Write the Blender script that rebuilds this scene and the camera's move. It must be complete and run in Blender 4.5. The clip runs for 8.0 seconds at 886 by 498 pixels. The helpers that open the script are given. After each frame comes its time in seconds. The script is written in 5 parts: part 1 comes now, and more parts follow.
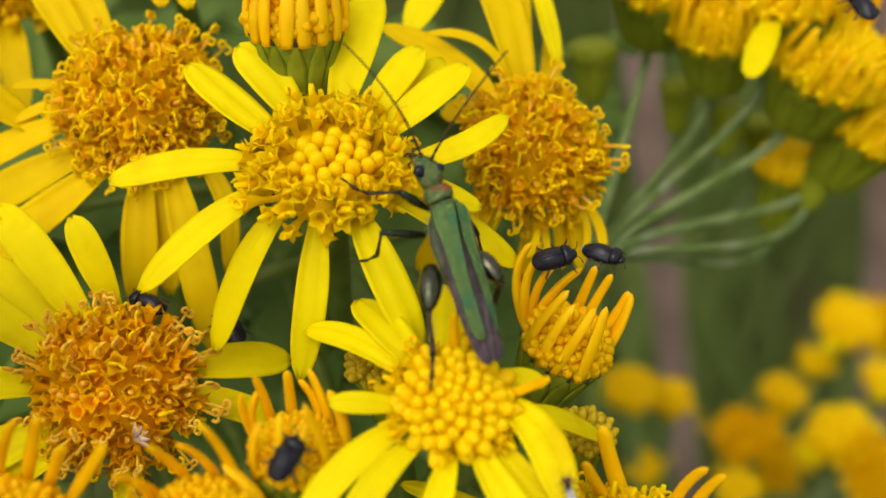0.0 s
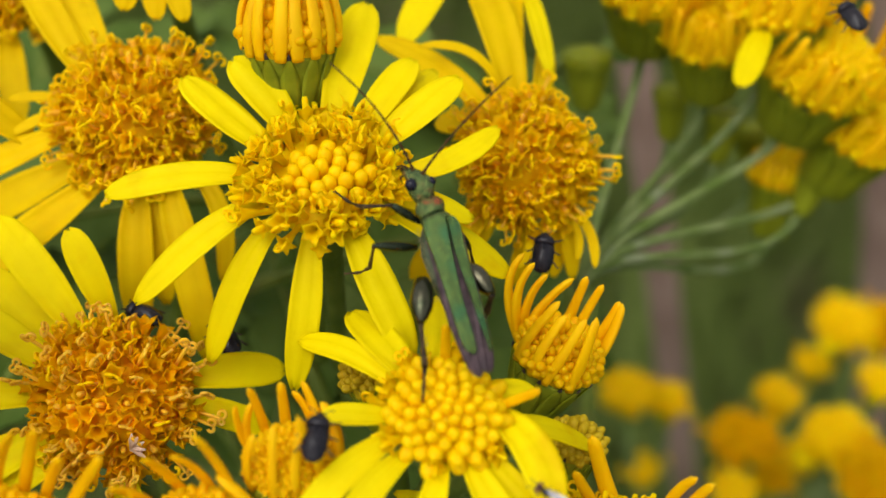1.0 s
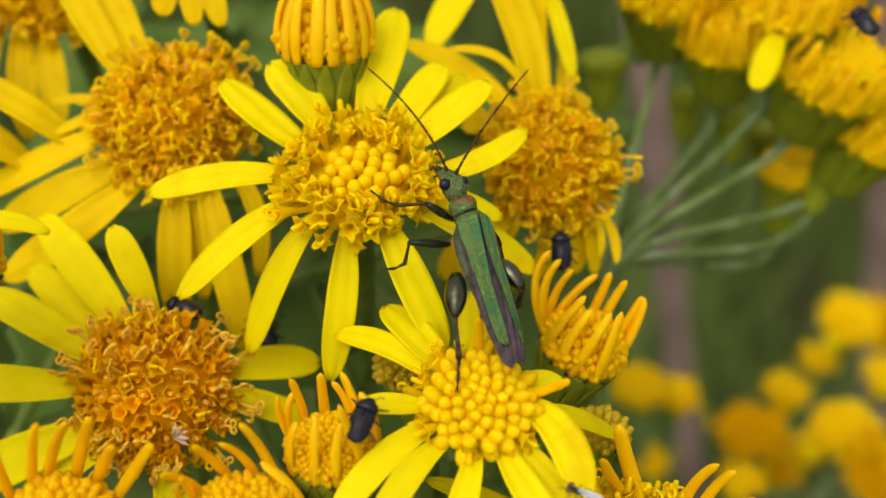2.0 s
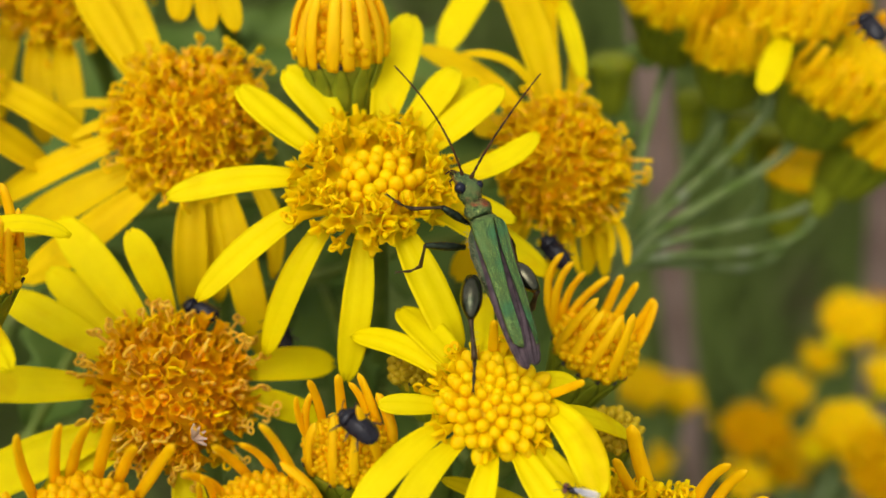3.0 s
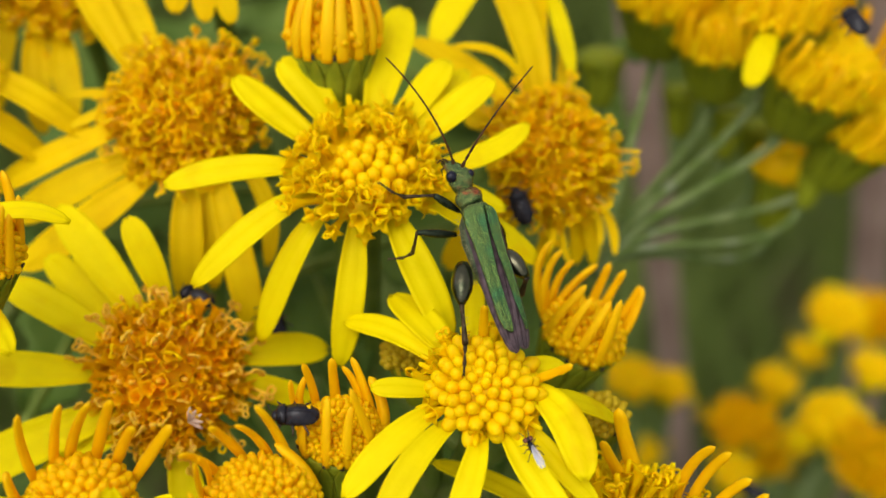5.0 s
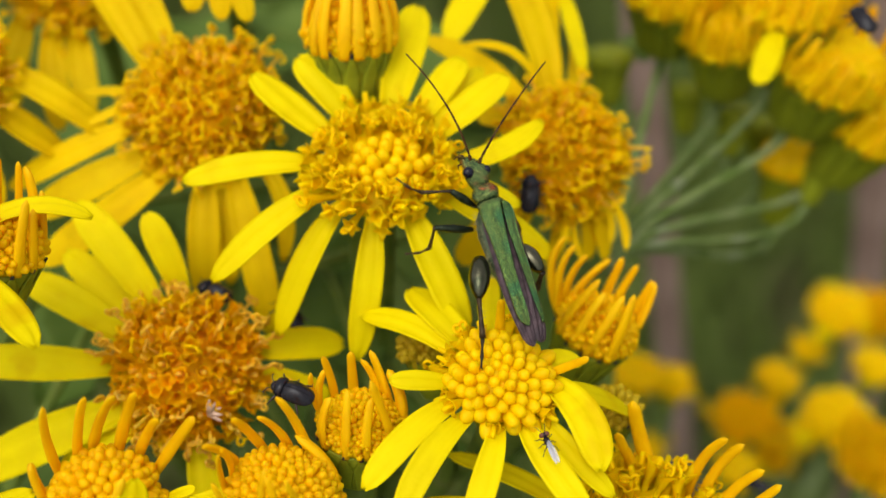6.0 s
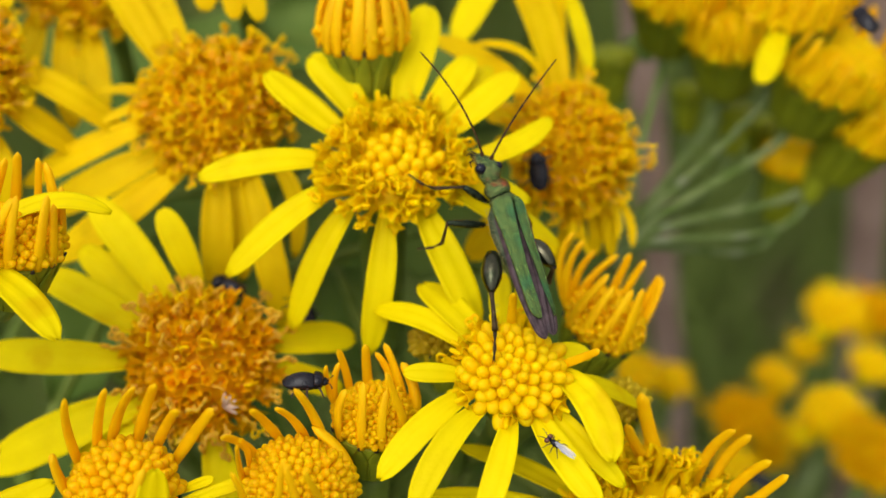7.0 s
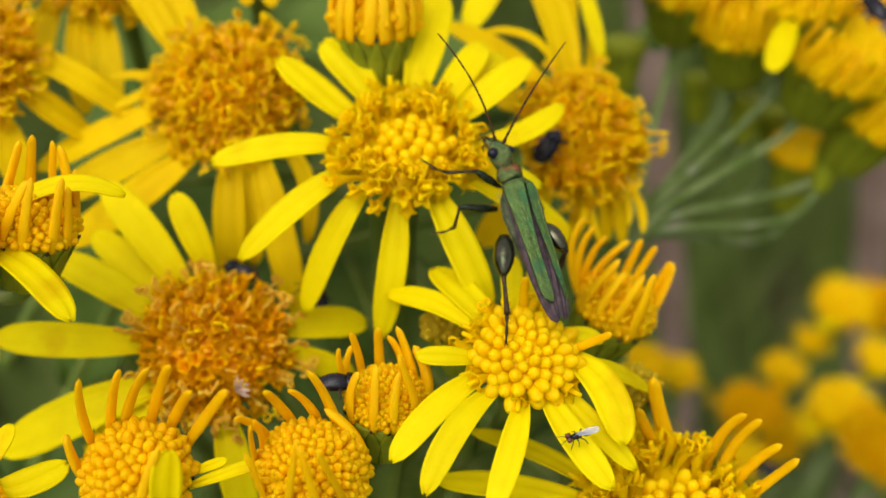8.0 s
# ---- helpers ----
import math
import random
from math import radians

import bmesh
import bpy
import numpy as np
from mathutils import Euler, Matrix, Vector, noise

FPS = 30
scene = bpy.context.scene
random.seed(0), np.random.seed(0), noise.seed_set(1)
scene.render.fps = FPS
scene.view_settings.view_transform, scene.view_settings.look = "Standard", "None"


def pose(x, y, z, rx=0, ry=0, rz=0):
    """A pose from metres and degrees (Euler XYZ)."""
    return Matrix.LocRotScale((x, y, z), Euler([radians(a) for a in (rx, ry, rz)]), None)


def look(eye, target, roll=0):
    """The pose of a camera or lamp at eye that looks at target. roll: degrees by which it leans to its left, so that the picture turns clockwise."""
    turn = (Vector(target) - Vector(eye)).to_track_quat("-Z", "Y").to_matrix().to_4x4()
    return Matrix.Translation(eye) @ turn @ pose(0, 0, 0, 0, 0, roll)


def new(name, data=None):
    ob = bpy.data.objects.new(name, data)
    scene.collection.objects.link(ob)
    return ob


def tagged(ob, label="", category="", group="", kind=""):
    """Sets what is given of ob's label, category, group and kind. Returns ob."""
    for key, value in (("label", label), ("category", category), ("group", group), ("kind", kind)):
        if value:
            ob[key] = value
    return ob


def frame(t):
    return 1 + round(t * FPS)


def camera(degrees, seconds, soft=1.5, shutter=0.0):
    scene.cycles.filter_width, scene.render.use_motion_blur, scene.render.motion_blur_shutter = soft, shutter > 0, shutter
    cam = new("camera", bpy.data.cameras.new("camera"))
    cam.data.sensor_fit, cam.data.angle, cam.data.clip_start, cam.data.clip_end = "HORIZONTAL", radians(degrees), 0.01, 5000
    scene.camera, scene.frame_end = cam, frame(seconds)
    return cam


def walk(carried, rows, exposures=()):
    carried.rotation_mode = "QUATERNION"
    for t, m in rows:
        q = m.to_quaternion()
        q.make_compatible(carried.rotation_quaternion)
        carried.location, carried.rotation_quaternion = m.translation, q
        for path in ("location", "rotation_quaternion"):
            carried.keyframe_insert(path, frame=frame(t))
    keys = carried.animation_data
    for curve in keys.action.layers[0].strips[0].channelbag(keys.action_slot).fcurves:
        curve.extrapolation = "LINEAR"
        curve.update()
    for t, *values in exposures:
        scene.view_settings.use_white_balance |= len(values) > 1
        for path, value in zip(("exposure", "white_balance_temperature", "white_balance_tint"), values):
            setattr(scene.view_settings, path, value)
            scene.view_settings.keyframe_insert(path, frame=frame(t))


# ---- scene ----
cam = camera(36.0, 8.0, 1.5)
EYE, TILT = 0.79, -45.0
# The plan: millimetres from the first eye, x to the right, y up across the view, z back towards the eye.
PLAN = pose(0, 0, EYE, 90 + TILT, 0, 0)
MM = 0.001
ROWS = [
    (0, 0.00, 0.00, 0.00, 0.000, -0.000, 0.000),
    (0.5, 0.13, -0.18, 0.24, -0.068, 0.106, 0.013),
    (1, 0.41, 0.69, 0.63, -0.167, 0.067, -0.124),
    (1.5, -0.93, 0.45, 2.05, -0.171, 0.147, -0.136),
    (1.7, -1.09, 0.70, 2.75, -0.216, 0.064, -0.108),
    (2.8, -0.89, 0.52, 3.69, -0.274, -0.072, -0.203),
    (3, -1.87, 0.81, 4.02, -0.280, -0.120, -0.153),
    (3.5, -2.30, 0.80, 4.07, -0.217, -0.157, -0.068),
    (4, -1.49, 0.77, 4.11, -0.210, -0.263, -0.097),
    (4.5, -1.97, 0.42, 4.43, -0.239, -0.266, -0.054),
    (5, -1.89, 0.31, 5.35, -0.348, -0.488, -0.018),
    (5.2, -2.15, -0.03, 6.05, -0.350, -0.599, -0.027),
    (6.3, -3.14, 0.05, 6.27, -0.341, -0.899, 0.010),
    (6.5, -3.29, -0.58, 6.74, -0.306, -1.067, -0.008),
    (7, -4.01, -0.30, 7.33, -0.214, -1.155, -0.022),
    (7.5, -5.51, -0.85, 7.86, -0.179, -1.103, 0.033),
    (8, -4.35, -0.98, 7.53, -0.278, -0.942, 0.146),
]


def placed(x, y, z, rx=0, ry=0, rz=0):
    return PLAN @ pose(x * MM, y * MM, z * MM, rx, ry, rz)


walk(cam, [(t, placed(x, y, z, rx, ry, rz)) for t, x, y, z, rx, ry, rz in ROWS])
cam.data.dof.use_dof = True
cam.data.dof.focus_distance = 0.0605
cam.data.dof.aperture_fstop = 34.0

# ---- light: bright overcast sky ----
world = bpy.data.worlds.new("sky")
scene.world = world
world.use_nodes = True
wn = world.node_tree.nodes
sky = wn.new("ShaderNodeTexSky")
sky.sky_type = "NISHITA"
sky.sun_disc = False
sky.sun_elevation, sky.sun_rotation = radians(67), radians(222)
sky.air_density, sky.dust_density = 1.0, 4.0
cloud = wn.new("ShaderNodeHueSaturation")
cloud.inputs["Saturation"].default_value = 0.12
world.node_tree.links.new(sky.outputs[0], cloud.inputs["Color"])
world.node_tree.links.new(cloud.outputs[0], wn["Background"].inputs[0])
wn["Background"].inputs[1].default_value = 0.36
sun_data = bpy.data.lights.new("sun", "SUN")
sun_data.energy, sun_data.angle, sun_data.color = 0.95, radians(60), (1.0, 0.95, 0.86)
sun = new("sun", sun_data)
sun.matrix_world = look((-0.5, -0.50, 2.5), (0, 0.05, 0.75))
scene.view_settings.exposure = -0.80


# ---- materials ----
def mat(name, a, b, scale, rough=0.5, metal=0.0, bump=0.0, bump_scale=None, through_light=0.0, c=None, c_at=0.62, c_scale=None, vary=0.0, coat=0.0, spec=0.5, soft_light=0.0):
    """Two colours mixed by noise of that scale (per metre), with fine relief; c: a third colour in patches."""
    m = bpy.data.materials.new(name)
    m.use_nodes = True
    nt = m.node_tree
    n, link = nt.nodes, nt.links.new
    bsdf = n["Principled BSDF"]
    bsdf.inputs["Roughness"].default_value = rough
    bsdf.inputs["Metallic"].default_value = metal
    bsdf.inputs["Coat Weight"].default_value = coat
    bsdf.inputs["Specular IOR Level"].default_value = spec
    if soft_light:
        bsdf.inputs["Subsurface Weight"].default_value = soft_light
        bsdf.inputs["Subsurface Radius"].default_value = (1.0, 0.82, 0.08)
        bsdf.inputs["Subsurface Scale"].default_value = 0.0007
    co = n.new("ShaderNodeTexCoord")
    tex = n.new("ShaderNodeTexNoise")
    tex.inputs["Scale"].default_value = scale
    tex.inputs["Detail"].default_value = 5
    link(co.outputs["Object"], tex.inputs["Vector"])
    ramp = n.new("ShaderNodeValToRGB")
    ramp.color_ramp.elements[0].position, ramp.color_ramp.elements[1].position = 0.35, 0.65
    ramp.color_ramp.elements[0].color, ramp.color_ramp.elements[1].color = (*a, 1), (*b, 1)
    link(tex.outputs["Fac"], ramp.inputs["Fac"])
    col = ramp.outputs["Color"]
    if c:
        tex2 = n.new("ShaderNodeTexNoise")
        tex2.inputs["Scale"].default_value = c_scale or scale * 0.4
        tex2.inputs["Detail"].default_value = 3
        link(co.outputs["Object"], tex2.inputs["Vector"])
        r2 = n.new("ShaderNodeMapRange")
        r2.inputs["From Min"].default_value, r2.inputs["From Max"].default_value = c_at, c_at + 0.12
        link(tex2.outputs["Fac"], r2.inputs["Value"])
        mix = n.new("ShaderNodeMixRGB")
        link(r2.outputs["Result"], mix.inputs["Fac"])
        link(col, mix.inputs["Color1"])
        mix.inputs["Color2"].default_value = (*c, 1)
        col = mix.outputs["Color"]
    if vary:
        info = n.new("ShaderNodeObjectInfo")
        r3 = n.new("ShaderNodeMapRange")
        r3.inputs["To Min"].default_value, r3.inputs["To Max"].default_value = 1 - vary, 1 + vary
        link(info.outputs["Random"], r3.inputs["Value"])
        hsv = n.new("ShaderNodeHueSaturation")
        link(r3.outputs["Result"], hsv.inputs["Value"])
        link(col, hsv.inputs["Color"])
        col = hsv.outputs["Color"]
    link(col, bsdf.inputs["Base Color"])
    if bump:
        tex3 = n.new("ShaderNodeTexNoise")
        tex3.inputs["Scale"].default_value = bump_scale or scale * 4
        tex3.inputs["Detail"].default_value = 4
        link(co.outputs["Object"], tex3.inputs["Vector"])
        bp = n.new("ShaderNodeBump")
        bp.inputs["Strength"].default_value = 0.8
        bp.inputs["Distance"].default_value = bump
        link(tex3.outputs["Fac"], bp.inputs["Height"])
        link(bp.outputs["Normal"], bsdf.inputs["Normal"])
    if through_light:
        tr = n.new("ShaderNodeBsdfTranslucent")
        link(col, tr.inputs["Color"])
        mx = n.new("ShaderNodeMixShader")
        mx.inputs["Fac"].default_value = through_light
        link(bsdf.outputs[0], mx.inputs[1])
        link(tr.outputs[0], mx.inputs[2])
        link(mx.outputs[0], n["Material Output"].inputs["Surface"])
    return m


PETAL = mat("petal_yellow", (0.83, 0.66, 0.0), (0.89, 0.73, 0.0), 500, 0.55, spec=0.06, bump=0.00002, bump_scale=5000, through_light=0.28, vary=0.06, c=(0.78, 0.54, 0.0), c_scale=300, c_at=0.6)
PETAL_OLD = mat("petal_fading", (0.82, 0.55, 0.0), (0.89, 0.63, 0.0), 500, 0.55, spec=0.06, bump=0.00003, bump_scale=4000, through_light=0.30, vary=0.07, c=(0.74, 0.50, 0.0), c_scale=400)
RAY = mat("ray_amber", (0.92, 0.51, 0.0), (0.96, 0.59, 0.0), 700, 0.5, spec=0.15, bump=0.00002, bump_scale=5000, through_light=0.22, vary=0.07)
BEAD = mat("floret_bud", (0.95, 0.455, 0.0), (0.97, 0.525, 0.0), 1500, 0.5, spec=0.08, bump=0.00002, bump_scale=9000, through_light=0.2, soft_light=0.75, vary=0.06)
YOUNG = mat("floret_bud_young", (0.96, 0.565, 0.0), (0.98, 0.64, 0.0), 1500, 0.5, spec=0.08, bump=0.00002, bump_scale=9000, through_light=0.2, soft_light=0.55, vary=0.06)
OPEN = mat("floret_open", (0.98, 0.63, 0.0), (0.99, 0.71, 0.0), 1500, 0.5, spec=0.05, bump=0.00002, bump_scale=9000, through_light=0.28, soft_light=0.5, vary=0.05, c=(0.97, 0.58, 0.0), c_scale=900, c_at=0.60)
OLD = mat("floret_old", (0.97, 0.49, 0.0), (0.99, 0.63, 0.0), 1200, 0.5, spec=0.05, bump=0.00002, bump_scale=9000, through_light=0.28, soft_light=0.5, vary=0.10, c=(0.88, 0.36, 0.002), c_scale=500, c_at=0.57)
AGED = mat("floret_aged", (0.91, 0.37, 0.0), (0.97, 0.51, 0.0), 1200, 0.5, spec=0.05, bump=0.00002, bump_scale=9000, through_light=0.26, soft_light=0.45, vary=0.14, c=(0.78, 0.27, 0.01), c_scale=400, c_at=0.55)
STYLE = mat("floret_style", (0.88, 0.40, 0.015), (0.90, 0.47, 0.05), 1500, 0.5, spec=0.05, through_light=0.1, soft_light=0.5, vary=0.12, c=(0.84, 0.40, 0.16), c_scale=600, c_at=0.56)
STIGMA = mat("stigma", (0.95, 0.47, 0.0), (0.97, 0.58, 0.0), 2000, 0.5, spec=0.05, through_light=0.1, soft_light=0.5, vary=0.10)
GREEN = mat("bract_green", (0.22, 0.255, 0.010), (0.36, 0.38, 0.016), 600, 0.5, bump=0.00004, bump_scale=3000, through_light=0.25, spec=0.2, vary=0.1, c=(0.20, 0.19, 0.015), c_scale=300)
OLIVE = mat("bud_olive", (0.42, 0.27, 0.006), (0.58, 0.42, 0.008), 900, 0.5, bump=0.00005, bump_scale=2500, through_light=0.1, spec=0.15, c=(0.25, 0.14, 0.02), c_scale=500)
STALK = mat("stalk_green", (0.085, 0.125, 0.012), (0.17, 0.21, 0.035), 400, 0.55, bump=0.00008, bump_scale=1500, spec=0.2, vary=0.1, c=(0.17, 0.14, 0.06), c_scale=150)
WOOL = mat("stalk_woolly", (0.10, 0.15, 0.030), (0.20, 0.245, 0.09), 500, 0.8, bump=0.0001, bump_scale=2500, spec=0.1, vary=0.25, c=(0.24, 0.27, 0.15), c_scale=220, c_at=0.56)
TIP = mat("bract_tip", (0.012, 0.006, 0.004), (0.03, 0.014, 0.008), 2000, 0.5)
LEAF = mat("leaf_green", (0.075, 0.135, 0.016), (0.15, 0.215, 0.04), 150, 0.6, bump=0.0001, bump_scale=600, through_light=0.25, vary=0.15, spec=0.15)
GRASS = mat("meadow_grass", (0.15, 0.21, 0.04), (0.27, 0.335, 0.085), 8, 0.6, through_light=0.25, spec=0.15, c=(0.30, 0.21, 0.13), c_scale=5, c_at=0.6)
DRY = mat("dry_stalk", (0.26, 0.165, 0.13), (0.36, 0.24, 0.195), 120, 0.7, bump=0.0002, bump_scale=500)
SOIL = mat("meadow_ground", (0.05, 0.075, 0.018), (0.09, 0.115, 0.032), 6, 0.9, bump=0.01, bump_scale=40, c=(0.10, 0.09, 0.045), c_scale=3)
ELYTRA = mat("elytra_green", (0.022, 0.115, 0.050), (0.260, 0.325, 0.085), 24000, 0.26, metal=0.95, bump=0.00010, bump_scale=20000, c=(0.085, 0.205, 0.085), c_scale=800, c_at=0.53)
PRONOTUM = mat("pronotum_green", (0.020, 0.085, 0.035), (0.23, 0.26, 0.085), 18000, 0.26, metal=0.92, bump=0.00010, bump_scale=18000, c=(0.30, 0.095, 0.040), c_scale=1150, c_at=0.59)
WING = mat("folded_wing", (0.036, 0.022, 0.025), (0.090, 0.056, 0.062), 2500, 0.45, bump=0.00006, bump_scale=6000, spec=0.25)
BODY = mat("abdomen_green", (0.035, 0.060, 0.028), (0.11, 0.13, 0.065), 2500, 0.5, metal=0.4, bump=0.00005, bump_scale=9000)
LEG = mat("leg_dark_green", (0.010, 0.016, 0.009), (0.040, 0.050, 0.028), 3000, 0.26, metal=0.7, bump=0.00002, bump_scale=12000, spec=0.2)
SHIN = mat("shin_brown", (0.018, 0.012, 0.006), (0.070, 0.042, 0.018), 2500, 0.4, metal=0.3, bump=0.00003, bump_scale=12000, spec=0.2)
FEMUR = mat("femur_bronze", (0.025, 0.036, 0.018), (0.13, 0.115, 0.075), 1000, 0.12, metal=0.95, bump=0.00002, bump_scale=12000)
ANTENNA = mat("antenna_brown", (0.030, 0.012, 0.005), (0.080, 0.034, 0.010), 3000, 0.5, spec=0.12)
EYE_BLACK = mat("eye_black", (0.004, 0.004, 0.010), (0.010, 0.009, 0.018), 4000, 0.2, spec=0.3)
BLACK = mat("black_shell", (0.005, 0.005, 0.009), (0.015, 0.012, 0.015), 3000, 0.27, bump=0.000012, bump_scale=15000, spec=0.27)
BROWN_LEG = mat("brown_leg", (0.02, 0.01, 0.006), (0.05, 0.022, 0.01), 3000, 0.4)
RED_EYE = mat("red_brown_eye", (0.10, 0.022, 0.01), (0.17, 0.05, 0.025), 5000, 0.3)
GAUZE = mat("clear_wing", (0.60, 0.58, 0.62), (0.78, 0.76, 0.80), 3000, 0.25)
GAUZE.node_tree.nodes["Principled BSDF"].inputs["Alpha"].default_value = 0.42
PALE = mat("withered_pink", (0.62, 0.40, 0.26), (0.78, 0.55, 0.40), 2000, 0.6, through_light=0.3)
HAIR = mat("fine_hair", (0.30, 0.26, 0.13), (0.46, 0.40, 0.22), 3000, 0.5)


# ---- mesh helpers, in millimetres ----
def mesh_of(name, verts, faces, material, second=None, second_faces=(), third=None, third_faces=(), smooth=True):
    me = bpy.data.meshes.new(name)
    me.from_pydata([(x * MM, y * MM, z * MM) for x, y, z in verts], [], faces)
    me.materials.append(material)
    if second:
        me.materials.append(second)
        for i in second_faces:
            me.polygons[i].material_index = 1
    if third:
        me.materials.append(third)
        for i in third_faces:
            me.polygons[i].material_index = 2
    if smooth:
        me.polygons.foreach_set("use_smooth", [True] * len(me.polygons))
    me.update()
    return me


def child(name, me, parent, m=None, label=""):
    ob = new(name, me)
    ob.parent = parent
    if m is not None:
        ob.matrix_basis = m
    if label:
        ob["label"] = label
    return ob


def shift(x, y, z):
    return Matrix.Translation((x * MM, y * MM, z * MM))


def loft(path, half, segs=10, up=(0, 0, 1), verts=None, faces=None, caps=True):
    """A tube of elliptic sections: path of points, half of (across, upwards) radii."""
    verts = [] if verts is None else verts
    faces = [] if faces is None else faces
    pts = [Vector(p) for p in path]
    base = len(verts)
    for i, p in enumerate(pts):
        d = (pts[min(i + 1, len(pts) - 1)] - pts[max(i - 1, 0)]).normalized()
        side = d.cross(Vector(up))
        if side.length < 1e-4:
            side = d.cross(Vector((1, 0.1, 0)))
        side.normalize()
        high = side.cross(d)
        a, b = half[i] if isinstance(half[i], (tuple, list)) else (half[i], half[i])
        for k in range(segs):
            w = 2 * math.pi * k / segs
            verts.append(tuple(p + side * (a * math.cos(w)) + high * (b * math.sin(w))))
    for i in range(len(pts) - 1):
        for k in range(segs):
            q, r = base + i * segs, (k + 1) % segs
            faces.append((q + k, q + r, q + segs + r, q + segs + k))
    if caps:
        faces.append(tuple(base + k for k in reversed(range(segs))))
        faces.append(tuple(base + (len(pts) - 1) * segs + k for k in range(segs)))
    return verts, faces


def lathe(profile, segs=8, pucker=0.0):
    verts, faces = [], []
    for i, (r, z) in enumerate(profile):
        for k in range(segs):
            w = 2 * math.pi * k / segs
            rr = r * (1 - pucker * (i / len(profile)) ** 3 * (k % 2))
            verts.append((rr * math.cos(w), rr * math.sin(w), z))
    n = len(profile)
    for i in range(n - 1):
        for k in range(segs):
            q, r = i * segs, (k + 1) % segs
            faces.append((q + k, q + r, q + segs + r, q + segs + k))
    faces.append(tuple((n - 1) * segs + k for k in range(segs)))
    return verts, faces


def bezier(a, b, c, n):
    return [a * (1 - t) ** 2 + b * (2 * t * (1 - t)) + c * t * t for t in (i / n for i in range(n + 1))]


def bezier4(a, b, c, d, n):
    return [a * (1 - t) ** 3 + b * (3 * t * (1 - t) ** 2) + c * (3 * t * t * (1 - t)) + d * t ** 3 for t in (i / n for i in range(n + 1))]


# ---- flower pieces ----
def bead_mesh(k, material):
    """A floret still shut: an oblong bead whose top is drawn together in five faint pleats."""
    tall = (0.80, 0.94, 1.10)[k]
    prof = [(0.20, -0.3), (0.25, 0.0), (0.30, 0.25), (0.318, 0.48), (0.30, 0.70), (0.24, 0.86), (0.14, 0.96), (0.04, 1.0)]
    v, f = lathe([(r, z * tall) for r, z in prof], 10, 0.22)
    return mesh_of("floret_bead", v, f, material)


def curl(verts, faces, start, way, size, turns, r):
    """A stigma arm that bends over outwards and rolls up into a ring."""
    out, rise = Vector(way).normalized(), Vector((0, 0, 1))
    pts = []
    n = 11
    for i in range(n):
        w = math.pi - turns * 2 * math.pi * i / (n - 1)
        s = size * (1 - 0.22 * i / (n - 1))
        pts.append(Vector(start) + out * (size + s * math.cos(w)) + rise * (s * math.sin(w)))
    loft(pts, [r * (0.9 + 0.2 * i / (n - 1)) for i in range(n)], 6, (out.y, -out.x, 0.01), verts, faces)


def open_mesh(kind, material, rng, tall=1.0, reach=0.4, style=None, arms=None):
    """An opened floret: a bell with five pointed lobes. kind: 0 empty, 1 with its anther column, 2 with a long style and two rolled stigma arms."""
    verts, faces = [], []
    seg = 20
    sizes = [rng.uniform(0.6, 1.25) for _ in range(5)]
    rolls = [rng.uniform(-0.05, 0.30) for _ in range(5)]
    wide = rng.uniform(0.9, 1.1)
    levels = [("tube", 0.12, -0.3), ("tube", 0.13, 0.28 * tall), ("tube", 0.19, 0.52 * tall), ("tube", 0.255, 0.72 * tall)]
    levels += [("lobe", q, 0.0) for q in (0.5, 1.0)] + [("back", 0.5, 0.0), ("throat", 0.215, 0.70 * tall), ("throat", 0.14, 0.45 * tall), ("throat", 0.10, 0.15 * tall)]
    for what, a, z in levels:
        for i in range(seg):
            w = 2 * math.pi * i / seg
            lobe = 0.5 + 0.5 * math.cos(5 * w)
            n = int(round(w / (2 * math.pi) * 5)) % 5
            if what in ("lobe", "back"):
                r = 0.262 + (0.015 + 0.20 * lobe * sizes[n]) * a - (0.03 if what == "back" else 0)
                h = 0.72 * tall + (0.05 + 0.20 * lobe) * a - rolls[n] * lobe * a * a + (0.015 if what == "back" else 0)
            else:
                r, h = a, z
            verts.append((r * wide * math.cos(w), r * wide * math.sin(w), h))
    for j in range(len(levels) - 1):
        for i in range(seg):
            q, r = j * seg, (i + 1) % seg
            faces.append((q + i, q + r, q + seg + r, q + seg + i))
    faces.append(tuple((len(levels) - 1) * seg + i for i in range(seg)))
    first = len(faces)
    if kind:
        top = 0.72 * tall + (rng.uniform(0.15, 0.45) if kind == 1 else reach * rng.uniform(0.55, 1.2))
        lean = Vector((rng.uniform(-0.16, 0.16), rng.uniform(-0.16, 0.16), top))
        thick = 0.105 if kind == 1 else 0.068
        loft([Vector((0, 0, 0.2)), lean * 0.5, lean * 0.9, lean], [thick, thick * 1.1, thick, thick * 0.72], 7, (1, 0, 0), verts, faces)
    second = len(faces)
    if kind == 2:
        w = rng.uniform(0, 6.28)
        for k in (0, math.pi + rng.uniform(-0.6, 0.6)):
            curl(verts, faces, lean, (math.cos(w + k), math.sin(w + k), 0), rng.uniform(0.125, 0.175), rng.uniform(0.66, 0.98), 0.066)
    return mesh_of("floret_open", verts, faces, material, style or STYLE, range(first, second), arms or STIGMA, range(second, len(faces)))


